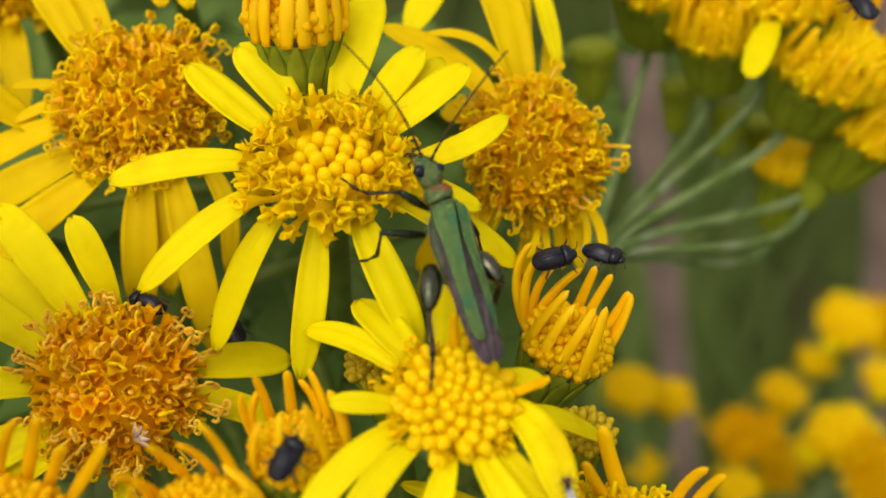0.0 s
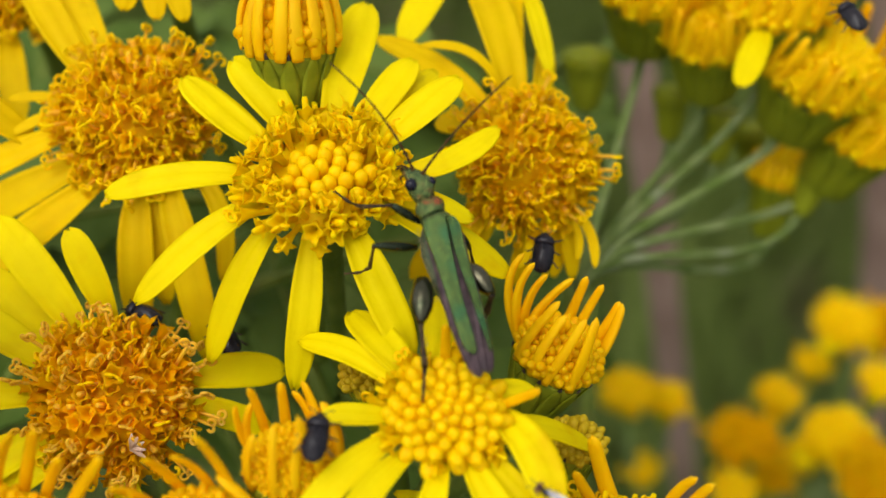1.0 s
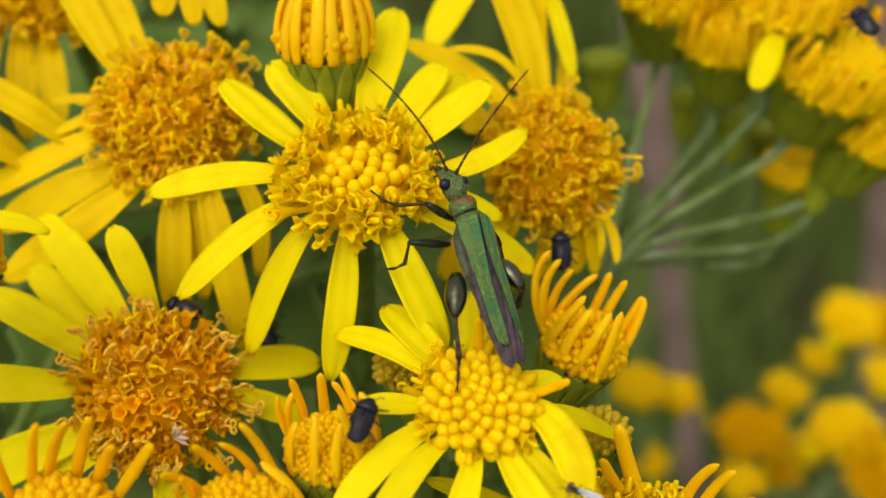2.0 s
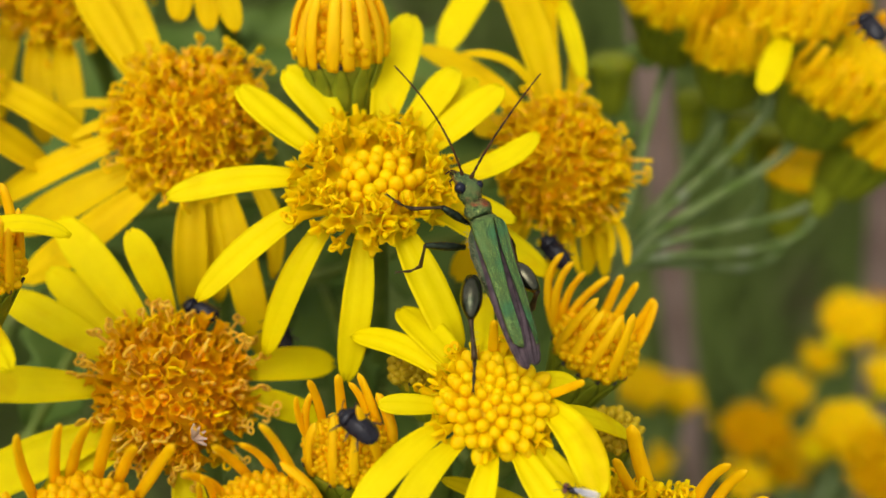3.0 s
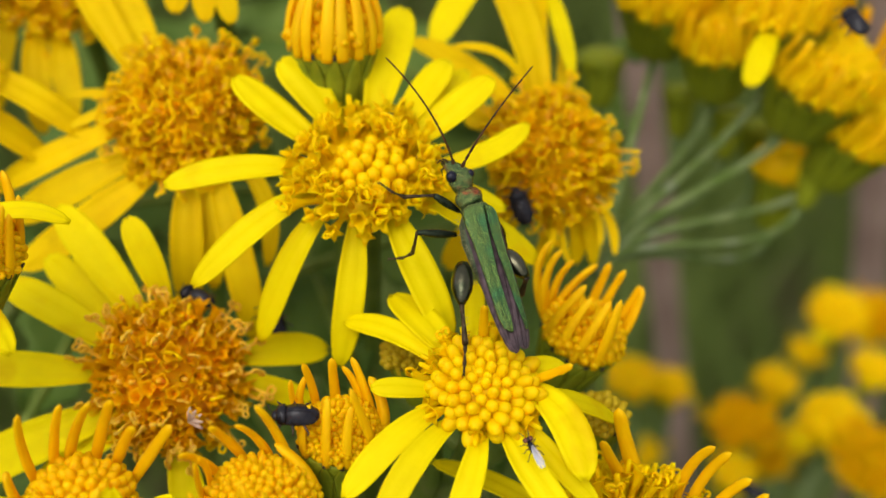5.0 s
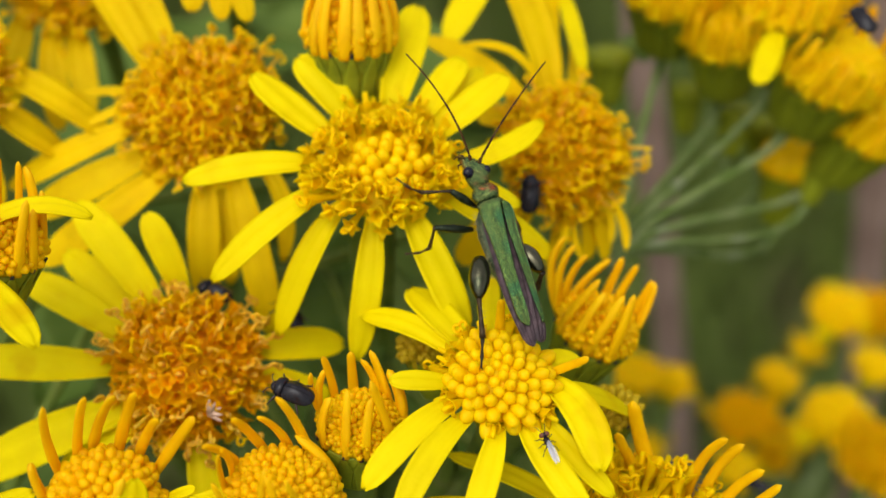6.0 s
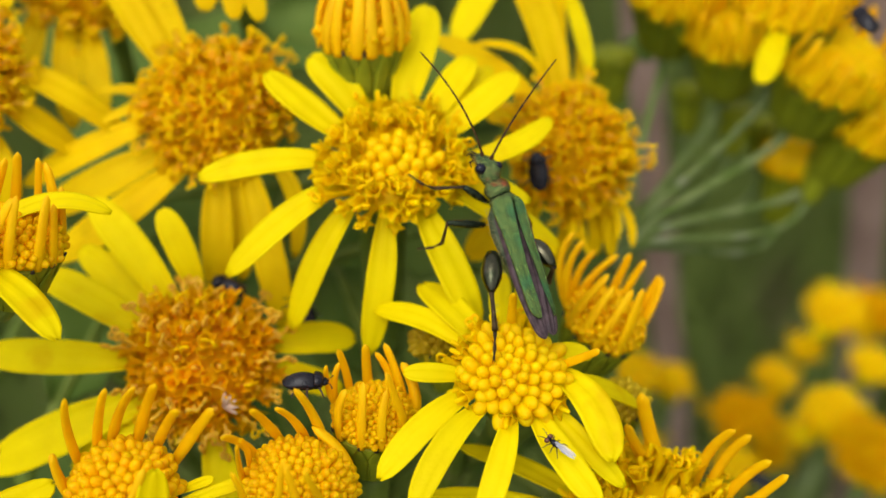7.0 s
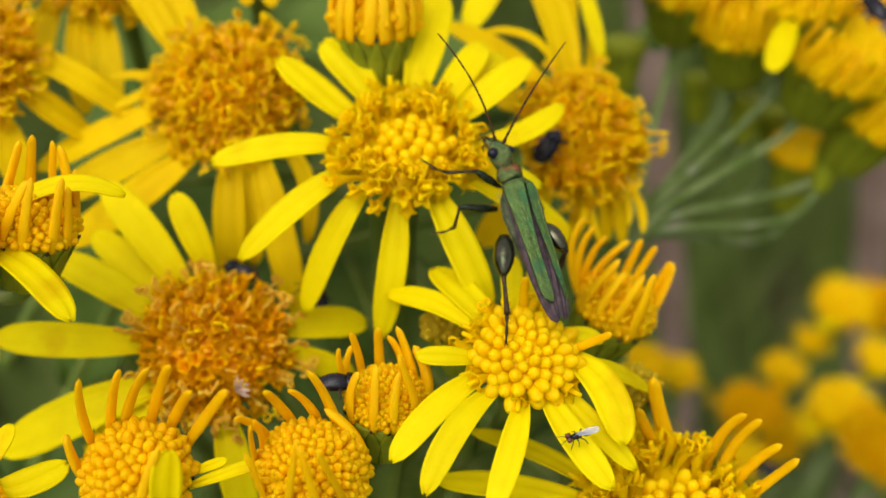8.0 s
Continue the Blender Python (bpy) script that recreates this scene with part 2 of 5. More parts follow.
rng = random.Random(5)
BEADS = [bead_mesh(k, BEAD) for k in range(3)]
FRESH = [bead_mesh(k, YOUNG) for k in range(3)]
OPENS = [open_mesh((2, 1, 1, 1, 1, 2, 0, 1, 1)[k], OPEN, rng, rng.uniform(1.0, 1.55), 0.35, OPEN) for k in range(9)]
OLDS = [open_mesh((0, 1, 2, 2, 2, 2, 2, 1, 2, 2, 2, 2)[k], OLD, rng, rng.uniform(0.85, 1.25), 0.45 if k < 7 else 0.8) for k in range(12)]
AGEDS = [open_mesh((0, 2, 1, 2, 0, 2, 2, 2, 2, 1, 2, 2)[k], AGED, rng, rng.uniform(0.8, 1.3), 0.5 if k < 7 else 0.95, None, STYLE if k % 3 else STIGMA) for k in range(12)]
CLOSED = [mesh_of("floret_bud", [tuple(w.co / MM) for w in me.vertices], [tuple(pl.vertices) for pl in me.polygons], OLIVE) for me in BEADS]


def petal_mesh(base, tip, width, bend, axis, material, twist=0.0, narrow=False, sway=0.0):
    """A ray: a strap with lengthwise grooves, toothed round tip, and thickness, along a bowed line."""
    b, t = Vector(base), Vector(tip)
    length = (t - b).length
    mid = (b + t) * 0.5 + Vector(axis) * (bend * length * 1.6)
    mid += (t - b).cross(Vector(axis)).normalized() * (sway * length * 1.6)
    nv, nu = 16, 8
    line = bezier(b, mid, t, nv)
    if narrow:
        half = [width * 0.58 * min(1.0, 0.78 + 0.7 * v) * (1 - 0.26 * max(0, (v - 0.35) / 0.65)) * math.sqrt(max(0.02, 1 - max(0, (v - 0.88) / 0.12) ** 2)) for v in (i / nv for i in range(nv + 1))]
        return mesh_of("petal", *loft(line, [(a, a * 0.62) for a in half], 12, axis), material)
    verts, faces = [], []
    for side in (1, -1):
        for i, p in enumerate(line):
            v = i / nv
            d = (line[min(i + 1, nv)] - line[max(i - 1, 0)]).normalized()
            across = d.cross(Vector(axis))
            if across.length < 0.15:
                across = d.cross(Vector((p.y, -p.x, 0.01))).cross(d)
            across.normalize()
            across = (Matrix.Rotation(twist * v, 3, d) @ across).normalized()
            high = across.cross(d).normalized()
            shape = (0.42 + 0.58 * math.sin(min(1, v / 0.55) * math.pi / 2)) * math.sqrt(max(0.0, 1 - max(0, (v - 0.62) / 0.38) ** 2.4 * 0.96))
            for j in range(nu + 1):
                u = 2 * j / nu - 1
                groove = 0.04 * width * math.cos(u * math.pi * 2.0) * (1 - 0.5 * v)
                cup = 0.16 * width * (u * u) * shape * (1 - 1.3 * v)
                pos = p + across * (u * width / 2 * shape) + high * (groove + cup + side * 0.035)
                if v == 1 and j in (3, 5):
                    pos -= d * 0.12 * width
                verts.append(tuple(pos))
    n = (nv + 1) * (nu + 1)
    for i in range(nv):
        for j in range(nu):
            q = i * (nu + 1) + j
            faces.append((q, q + 1, q + nu + 2, q + nu + 1))
            faces.append((n + q, n + q + nu + 1, n + q + nu + 2, n + q + 1))
    for i in range(nv):
        for j in (0, nu):
            q, r = i * (nu + 1) + j, (i + 1) * (nu + 1) + j
            faces.append((q, r, n + r, n + q) if j == 0 else (q, n + q, n + r, r))
    for i in (0, nv):
        for j in range(nu):
            q = i * (nu + 1) + j
            faces.append((q, n + q, n + q + 1, q + 1) if i == 0 else (q, q + 1, n + q + 1, n + q))
    return mesh_of("petal", verts, faces, material)


def bract_mesh(h, w):
    """A narrow green bract, thick along its middle, with a small black tip."""
    verts, faces = [], []
    n = 12
    for i in range(n + 1):
        v = i / n
        s = w / 2 * (1 - max(0, (v - 0.62) / 0.38) ** 1.2 * 0.93)
        for x, y in ((-s, 0.0), (-s * 0.5, 0.05), (0, 0.075), (s * 0.5, 0.05), (s, 0.0), (0, -0.08)):
            verts.append((x, y + 0.05, h * v))
    for i in range(n):
        for k in range(6):
            q, r = i * 6, (k + 1) % 6
            faces.append((q + k, q + r, q + 6 + r, q + 6 + k))
    faces.append(tuple(n * 6 + k for k in range(6)))
    return mesh_of("bract", verts, faces, GREEN, TIP, [i for i in range(len(faces)) if i >= (n - 1) * 6])


BRACT = bract_mesh(3.4, 1.0)
UP = PLAN.to_3x3().inverted() @ Vector((0, 0, 1))


def axes(axis):
    z = Vector(axis).normalized()
    x = Vector((1, 0, 0))
    x = (x - z * x.dot(z)).normalized()
    y = z.cross(x)
    return Matrix((x, y, z)).transposed()


def flower(style, place, axis, radius, dome, petals, label, node=None, stem=0.55, cup=3.0, florets=None, rays=0, far=False, seed=1, spread=1.0, sizes=1.0, flare=1.0, slim_ray=0.75, closed=False, ray_length=1.0, bract_out=0.46, aged=False, ray_base=-0.3, ray_bow=0.07, sunk=0.46):
    """A ragwort flower head with its stalk. petals: tip (x, y, height), width, bow and swing of the base in degrees, in the head's own frame."""
    r = random.Random(seed)
    turn = axes(axis)
    m = PLAN @ Matrix.Translation(Vector(place) * MM) @ turn.to_4x4()
    top = new("ragwort_flower")
    top.matrix_basis = m
    tagged(top, label, "flower", "ragwort flower heads")
    # receptacle
    prof = [(radius * math.cos(a), dome * math.sin(a)) for a in (math.pi / 2 * i / 7 for i in range(7))] + [(0.05, dome)]
    v, f = lathe([(radius * 0.96, -0.5)] + prof, 20)
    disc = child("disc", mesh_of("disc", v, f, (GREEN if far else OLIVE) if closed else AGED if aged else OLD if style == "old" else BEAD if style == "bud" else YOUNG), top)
    # florets in a spiral over the dome
    count = florets or int((radius * radius + dome * dome * 0.9) * {"old": 10.0, "young": 12.3, "bead": 15.5, "bud": 17.0}[style] / (sizes * sizes))
    if closed and far:
        count = 0
    # a young head keeps a patch of shut florets a little off its middle
    inner, core = (26, 0.46) if style == "young" else (0, 0.0)
    ring = 0.36 if style == "young" else 0.0
    off = Vector((0.16, -0.17)) * radius
    lot = ([], [])
    for i in range(count):
        if i < inner:
            q = core * math.sqrt((i + 0.5) / inner) * 0.97
        else:
            q = (ring ** 2 + (1 - ring ** 2) * (i - inner + 0.5) / (count - inner)) ** (0.60 if style == "bead" else 0.5)
        a = i * 2.399963 + r.uniform(-0.06, 0.06)
        ph = q * math.pi / 2 * (spread if style != "bud" else spread * 0.96)
        x, y, z = math.sin(ph) * math.cos(a), math.sin(ph) * math.sin(a), math.cos(ph)
        if i < inner:
            x, y = x + off.x / radius, y * 0.85 + off.y / radius
            z = math.sqrt(max(0.0, 1 - x * x - y * y))
        elif inner and math.hypot(x * radius - off.x, (y * radius - off.y) / 0.85) < 0.60 * radius:
            continue
        n = Vector((x / radius, y / radius, max(z, 0.0) / dome)).normalized()
        p = Vector((radius * x, radius * y, dome * z))
        n = (n + Vector((r.uniform(-1, 1), r.uniform(-1, 1), r.uniform(-1, 1))) * {"old": 0.30, "young": 0.30 if i >= inner else 0.05}.get(style, 0.05)).normalized()
        p -= n * ({"old": 0.24, "young": 0.02, "bead": 0.36 * sizes}.get(style, sunk * sizes) + (r.uniform(-0.22, 0.22) if style in ("old", "young") and i >= inner else 0))
        size = sizes
        if style == "old":
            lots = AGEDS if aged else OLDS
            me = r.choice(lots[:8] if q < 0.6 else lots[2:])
            size *= r.uniform(1.0, 1.32)
        elif style == "young":
            me = r.choice(FRESH[:2]) if i < inner else r.choice(OPENS[:3] if q < 0.55 else OPENS)
            size *= r.uniform(1.05, 1.25) if i < inner else r.uniform(1.15, 1.5)
        elif style == "bead":
            me = r.choice(OPENS) if q > 0.86 - 0.14 * max(0.0, math.cos(a - 2.3)) and r.random() < 0.8 else r.choice(FRESH)
            size *= 0.76 + 0.50 * q
        else:
            me = r.choice(CLOSED if closed else BEADS)
            size *= 1.0
        mm = Matrix.Translation(p * MM) @ n.to_track_quat("Z", "Y").to_matrix().to_4x4() @ Matrix.Rotation(r.uniform(0, 6.28), 4, "Z") @ Matrix.Scale(size, 4)
        if far:
            b = len(lot[0])
            lot[0].extend(tuple(mm @ w.co / MM) for w in me.vertices)
            lot[1].extend(tuple(b + k for k in pl.vertices) for pl in me.polygons)
        else:
            child("floret", me, disc, mm)
    if far and count:
        tagged(child("floret_mass", mesh_of("floret_mass", lot[0], lot[1], OLD if style == "old" else YOUNG), disc), kind="stuff")
    # rays
    for x, y, h, w, bow, *more in petals:
        swing, sway = (more + [0, 0])[:2]
        a = math.atan2(y, x) + radians(swing)
        slim = w < 1.0
        rim = radius * (1.05 if slim else 1.18 if h > 2 else 0.93)
        base = (rim * math.cos(a), rim * math.sin(a), -0.15)
        upright = h > 0.8 and h > 0.7 * (math.hypot(x, y) - rim)
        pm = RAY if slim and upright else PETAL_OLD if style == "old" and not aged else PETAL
        out = (math.cos(a), math.sin(a), 0.3) if upright else (0, 0, 1)
        child("petal", petal_mesh(base, (x, y, h), w, bow, out, pm, r.uniform(-0.25, 0.25), slim and upright, sway), top)
    for k in range(rays):
        a = 2 * math.pi * (k + r.uniform(-0.18, 0.18)) / rays
        lean, ln = r.uniform(0.8, 1.05), r.uniform(2.9, 3.6) * (0.6 + 0.16 * radius) * ray_length
        base = (radius * 1.04 * math.cos(a), radius * 1.04 * math.sin(a), ray_base)
        tip = (radius * lean * flare * math.cos(a + 0.1), radius * lean * flare * math.sin(a + 0.1), ln)
        child("petal", petal_mesh(base, tip, slim_ray * r.uniform(0.85, 1.15), ray_bow, (math.cos(a), math.sin(a), 0.3), RAY, 0, True, r.uniform(-0.04, 0.04)), top)
    # green cup of bracts
    k = (bract_out + 0.42) / 0.88
    v, f = lathe([(stem * 1.1, -cup * 1.08)] + [(radius * k * a, -cup * z) for a, z in ((0.32, 0.95), (0.52, 0.78), (0.72, 0.5), (0.86, 0.1), (0.84, 0.06))], 16)
    hull = child("involucre", mesh_of("involucre", v, f, GREEN), top)
    for n in range(13):
        a = 2 * math.pi * (n + r.uniform(-0.1, 0.1)) / 13
        s = cup / 3.4
        mm = Matrix.Rotation(a - math.pi / 2, 4, "Z") @ shift(0, radius * bract_out, -cup * 0.95) @ Matrix.Rotation(-math.atan2(radius * 0.48, cup) * 0.95, 4, "X") @ Matrix.Diagonal((radius / 2.3, s, s * 1.0, 1))
        child("bract", BRACT, hull, mm)
    # stalk, from the cup down to its node
    if node:
        inv = turn.transposed()
        low = inv @ (Vector(node) - Vector(place))
        down = inv @ (UP * -1)
        a = Vector((0, 0, -cup * 1.0))
        far_off = (low - a).length
        pts = bezier4(a, a + Vector((0, 0, -far_off * 0.3)), low - down * far_off * 0.3, low, 14)
        hv = [(stem * (1.25 - 0.4 * min(1, i / 3)) + 0.36 * stem * i / 14, ) * 2 for i in range(15)]
        v, f = loft(pts, hv, 10, (1, 0.2, 0.1))
        child("stalk", mesh_of("stalk", v, f, WOOL if far else STALK), top)
    return top


# ---- ragwort: nodes where the stalks meet ----
NODE_MAIN = (-6.0, -22.0, -96.0)
NODE_LEFT = (-18.0, -22.0, -96.0)
NODE_EDGE = (-31.0, -3.0, -66.0)
NODE_LOW = (-5.5, -28.0, -64.0)
NODE_RIGHT = (8.1, -1.9, -76.2)
NODE_FAR = (34.0, -60.0, -175.0)
flower("young", (-5.1, 3.56, -60.5), (0, 0.55, 0.83), 2.7, 0.8, [(-9.63, -0.72, 0.02, 1.45, 0.12, -10, 0.004), (-8.09, -5.22, -1.91, 1.58, 0.12, -11, 0.009), (-5.13, -6.47, -5, 1.48, 0.13, -4, 0.03), (-1.24, -7.89, -5, 1.46, 0.12, 1, -0.038), (4.12, -7.91, -2.2, 1.71, 0.12, 2, 0.02), (8.58, -2.64, -3.72, 1.74, 0.11, -7, 0.027), (8, 2.86, 0.28, 1.21, 0.04, -15, 0.159), (6.22, 4.84, 1.47, 1.75, 0.1, -1, 0.061), (4.07, 7.01, 0.23, 1.59, 0.11, -2, 0.027), (5.12, 7.26, -0.9, 1.18, 0.11, -7, 0.027), (1.82, 9.99, 0.9, 2.02, 0.12, 5, 0.007), (-4.27, 5.64, 1.82, 1.82, 0.12, -9, 0.013), (-6.49, 5.02, 1.3, 1.74, 0.09, 2, -0.069), (6.82, -1.47, -0.9, 1.39, 0.1, 4, 0.042)],
       "open yellow ragwort flower with a golden beaded disc", NODE_MAIN, seed=3)
flower("old", (-14.8, 6.91, -66.9), (-0.05, 0.35, 0.93), 3.3, 2.2, [(-10.69, -3.44, -1.5, 1.67, 0.11, -10, -0.027), (-9.39, -4.92, -1.8, 1.99, 0.1, 17, -0.036), (-8.95, -7.58, -2.2, 1.96, 0.09, 26, -0.07), (0.11, -9.8, -3, 1.78, 0.12, 6, 0.004), (3.72, -11.7, -3, 1.75, 0.12, 12, -0.025), (4.15, -7.67, -2.5, 1, 0.12, 17, -0.219), (1.29, -8.58, -3.3, 1.41, 0.12, 6, -0.026), (-7.51, 10.95, -1, 1.85, 0.12, 16, -0.028), (-5.36, 10.89, -1, 1.66, 0.12, 2, -0.013), (-6.53, 1.15, 0.3, 0.55, 0.08, -10, 0.045), (-6.07, -0.71, 0.3, 0.59, 0.07, -19, 0.032)],
       "old ragwort flower head with shaggy orange florets and drooping yellow rays", NODE_LEFT, seed=4)
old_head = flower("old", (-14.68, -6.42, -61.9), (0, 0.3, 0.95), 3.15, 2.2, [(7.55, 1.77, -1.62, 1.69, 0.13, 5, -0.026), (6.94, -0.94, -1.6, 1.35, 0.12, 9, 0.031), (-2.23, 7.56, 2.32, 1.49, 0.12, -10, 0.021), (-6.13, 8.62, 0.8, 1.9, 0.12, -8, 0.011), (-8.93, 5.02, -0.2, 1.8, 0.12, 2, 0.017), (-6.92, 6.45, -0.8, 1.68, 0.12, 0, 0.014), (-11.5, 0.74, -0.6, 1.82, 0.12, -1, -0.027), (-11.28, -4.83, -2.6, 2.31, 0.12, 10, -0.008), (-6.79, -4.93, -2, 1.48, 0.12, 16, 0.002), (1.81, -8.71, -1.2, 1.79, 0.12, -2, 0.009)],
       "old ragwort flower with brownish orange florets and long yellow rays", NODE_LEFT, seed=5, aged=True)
flower("bead", (0.37, -6.3, -55.2), (0.05, 0.58, 0.81), 2.05, 1.15, [(-6.29, 4.77, -2.17, 1.21, 0.14, 5, 0.044), (-4.01, 5.73, -1.19, 1.69, 0.11, 3, -0.018), (-4.97, -0.27, 0.4, 1.02, 0.11, 1, -0.03), (-5.97, -5.13, -0.6, 1.32, 0.13, -15, 0.038), (-4.5, -6.69, -0.6, 1.27, 0.13, -3, 0.073), (-1.64, -7.45, -0.6, 1.25, 0.12, 11, -0.035), (3.74, -6.35, -0.3, 1.36, 0.1, -4, 0.062), (5.01, -5.05, -1, 1.08, 0.1, 5, 0.057), (4.29, -4.45, 0.2, 1.7, 0.16, 54, -0.111), (6.75, 0.6, -3.77, 1.07, 0.13, -15, -0.016), (3.92, 1.35, -0.4, 1, 0.15, 12, -0.064), (3.61, -0.42, 3, 0.36, 0.06, 20, 0), (-0.07, 2.67, 2.75, 0.39, 0.06, -3, -0.004), (-0.18, 6.49, -1, 1.09, 0.12, 13, -0.006), (1.33, 6.3, -0.8, 1.19, 0.12, -4, -0.014)],
       "young yellow ragwort flower with tightly beaded golden disc", NODE_MAIN, seed=6, sizes=0.98)
flower("old", (4.25, 4.65, -67.8), (0.3, 0.25, 0.92), 2.85, 2.4, [(-7.06, 6.9, -2, 1.53, 0.13, -16, 0.022), (-2.4, 11.79, -1, 2.21, 0.12, -8, 0.005), (0.5, 12.68, -1.5, 1.04, 0.1, 2, -0.064), (-5.47, 5.67, 0.3, 0.54, 0.18, -29, 0.245), (3.71, -5.08, 0.3, 0.54, 0.12, 19, -0.126), (2.77, -4.78, 0.3, 0.42, 0.12, 19, -0.143), (1.1, -5.76, 0.3, 0.41, 0.02, 8, 0.105), (-0.29, -5.37, 0.3, 0.39, 0.1, 8, -0.125), (3.16, -5.32, -1.2, 1, 0.14, 9, -0.039), (2.28, -5.23, -1.6, 1, 0.14, 4, -0.055), (0.08, -5.75, -1.8, 1, 0.12, 6, -0.012), (-3, -4.5, -2, 1.67, 0.1), (-4.9, -5.7, -2.6, 1.89, 0.1), (2.5, 8.3, -2.5, 1.22, 0.1), (-3.8, 2.8, -2, 1.52, 0.1)],
       "old domed ragwort flower head with orange curled florets", NODE_MAIN, seed=7)
flower("bud", (-6.73, 10.22, -62.4), (0, 0.88, 0.47), 2.1, 2.3, [],
       "closed amber ragwort bud with green cup and black-tipped bracts", NODE_MAIN, seed=8, rays=15, cup=3.6, slim_ray=0.56, ray_length=1.1, flare=0.71, ray_bow=0.12, sizes=1.2, sunk=0.68, bract_out=0.6)
flower("bud", (5.44, -4.63, -62.2), (0.36, 0.78, 0.5), 1.85, 1.7, [(-2.5, 1.41, 3.8, 0.58, 0.15, -1, 0.041), (-3.04, 1.75, 3.9, 0.54, 0.19, -1, 0.078), (-0.38, 1.76, 3.45, 0.62, 0.08, 36, 0.006), (-1.3, -0.67, 3.55, 0.53, 0.05, -12, 0.009), (0.19, 1.88, 3.7, 0.44, 0.06, -8, -0.001), (0.95, 1.55, 3.75, 0.41, 0.06, 3, 0.023), (1.9, 1.15, 3.4, 0.47, 0.06, 6, -0.012), (2.01, 1.06, 3.4, 0.66, 0.07, -17, -0.007), (-0.94, -1.16, 3.25, 0.43, 0.06, -1, -0.018), (-0.15, -1.53, 3.65, 0.42, 0.06, -11, 0.002), (0.17, -1.75, 4, 0.51, 0.05, 15, -0.017), (-1.7, 1.43, 3.45, 0.54, 0.12, 0, 0.031)],
       "half-open amber ragwort bud with upright narrow rays", NODE_MAIN, seed=9, cup=2.8, bract_out=0.66, sizes=0.86)
flower("bud", (-5.9, -8.44, -55.2), (0.05, 0.85, 0.53), 1.8, 1.4, [(-2.29, 0.62, 2.65, 0.34, 0.08, -12, 0.021), (-1.79, 0.91, 3.35, 0.37, 0.04, -27, -0.053), (-1.65, 1.4, 2.3, 0.49, 0.13, 16, 0.036), (-0.57, 1.7, 3.1, 0.42, 0.06, -9, -0.004), (-0.09, 1.81, 2.6, 0.44, 0.09, -33, -0.038), (0.31, 1.78, 3.15, 0.54, 0.04, -40, 0.014), (1.12, 1.38, 2.4, 0.78, 0.12, -40, -0.001), (0.4, -1.58, 4.05, 0.45, 0.02, 49, -0.035), (0.51, -1.35, 2.95, 0.39, 0.04, -7, -0.074), (-0.57, -1.22, 3.2, 0.39, 0.06, 8, 0.012), (-1.31, -1.01, 2.6, 0.45, 0.11, 1, -0.057)],
       "half-open golden ragwort bud with thin upright rays and beaded disc", NODE_LOW, seed=10, cup=2.6, stem=0.75, sizes=0.6, bract_out=0.66)
flower("bud", (-9.11, -11.32, -52.9), (0.12, 0.6, 0.79), 2.3, 1.9, [(-2.39, 1.79, 4, 0.43, 0.06, -36, 0.006), (-1.37, 2.13, 3.65, 0.44, 0.08, -40, -0.023), (-0.61, 2.7, 4.4, 0.54, 0.06, -41, 0.002), (-3.57, 0.91, 3.05, 0.39, 0.07, -27, -0.056), (-2.77, 0.79, 3.2, 0.34, -0.02, -4, -0.084), (-2.84, 0.32, 3.55, 0.35, 0.04, 0, -0.011), (-2.97, -1, 3.6, 0.41, -0.01, 16, 0.027), (-0.89, -1, 5, 0.34, 0.05, 15, 0.021), (-0.83, -1.25, 4.9, 0.35, 0.06, 47, 0.013), (-0.06, -1.46, 5, 0.34, 0.05, 50, -0.023), (0.29, 2.29, 1.95, 0.7, 0.16, -75, 0.032), (0.15, 1.96, 0.95, 0.62, 0.17, -97, 0.07)],
       "opening golden ragwort bud with beaded dome and thin rays", NODE_MAIN, seed=11, sizes=0.74, bract_out=0.65)
flower("bud", (-16.79, -11.39, -52.9), (0, 0.65, 0.76), 2.2, 2, [(-2.02, 1.85, 4.9, 0.45, 0.07, 12, 0.012), (-0.39, 2.39, 4.85, 0.45, 0.06, 31, 0), (0.89, 2.37, 5, 0.47, 0.07, 46, 0.019), (1.73, 2.52, 5, 0.47, 0.06, 32, 0.012), (2.67, 1.66, 4.3, 0.44, 0.06, 34, 0.029), (4.13, 1.93, 4, 0.51, 0.06, 15, 0.024), (-2.81, 0.57, 2.55, 0.63, 0.06, 15, 0), (-0.49, 1.57, 1.3, 0.74, 0.02, 114, 0.037), (1.43, -0.58, 3.35, 0.43, 0.06, -63, -0.049), (1.79, -0.36, 2.9, 1.52, 0.09, -45, -0.084), (-0.42, -1.25, 1.2, 1, 0.1, 11, 0.058), (5.82, 0.34, 0.85, 0.7, 0.05, -14, 0.011), (3.96, 0.4, 0.8, 0.52, 0.06, 0, 0.01)],
       "opening golden ragwort bud with beaded disc and finger-like rays", NODE_LEFT, seed=12, sizes=0.91, bract_out=0.65)
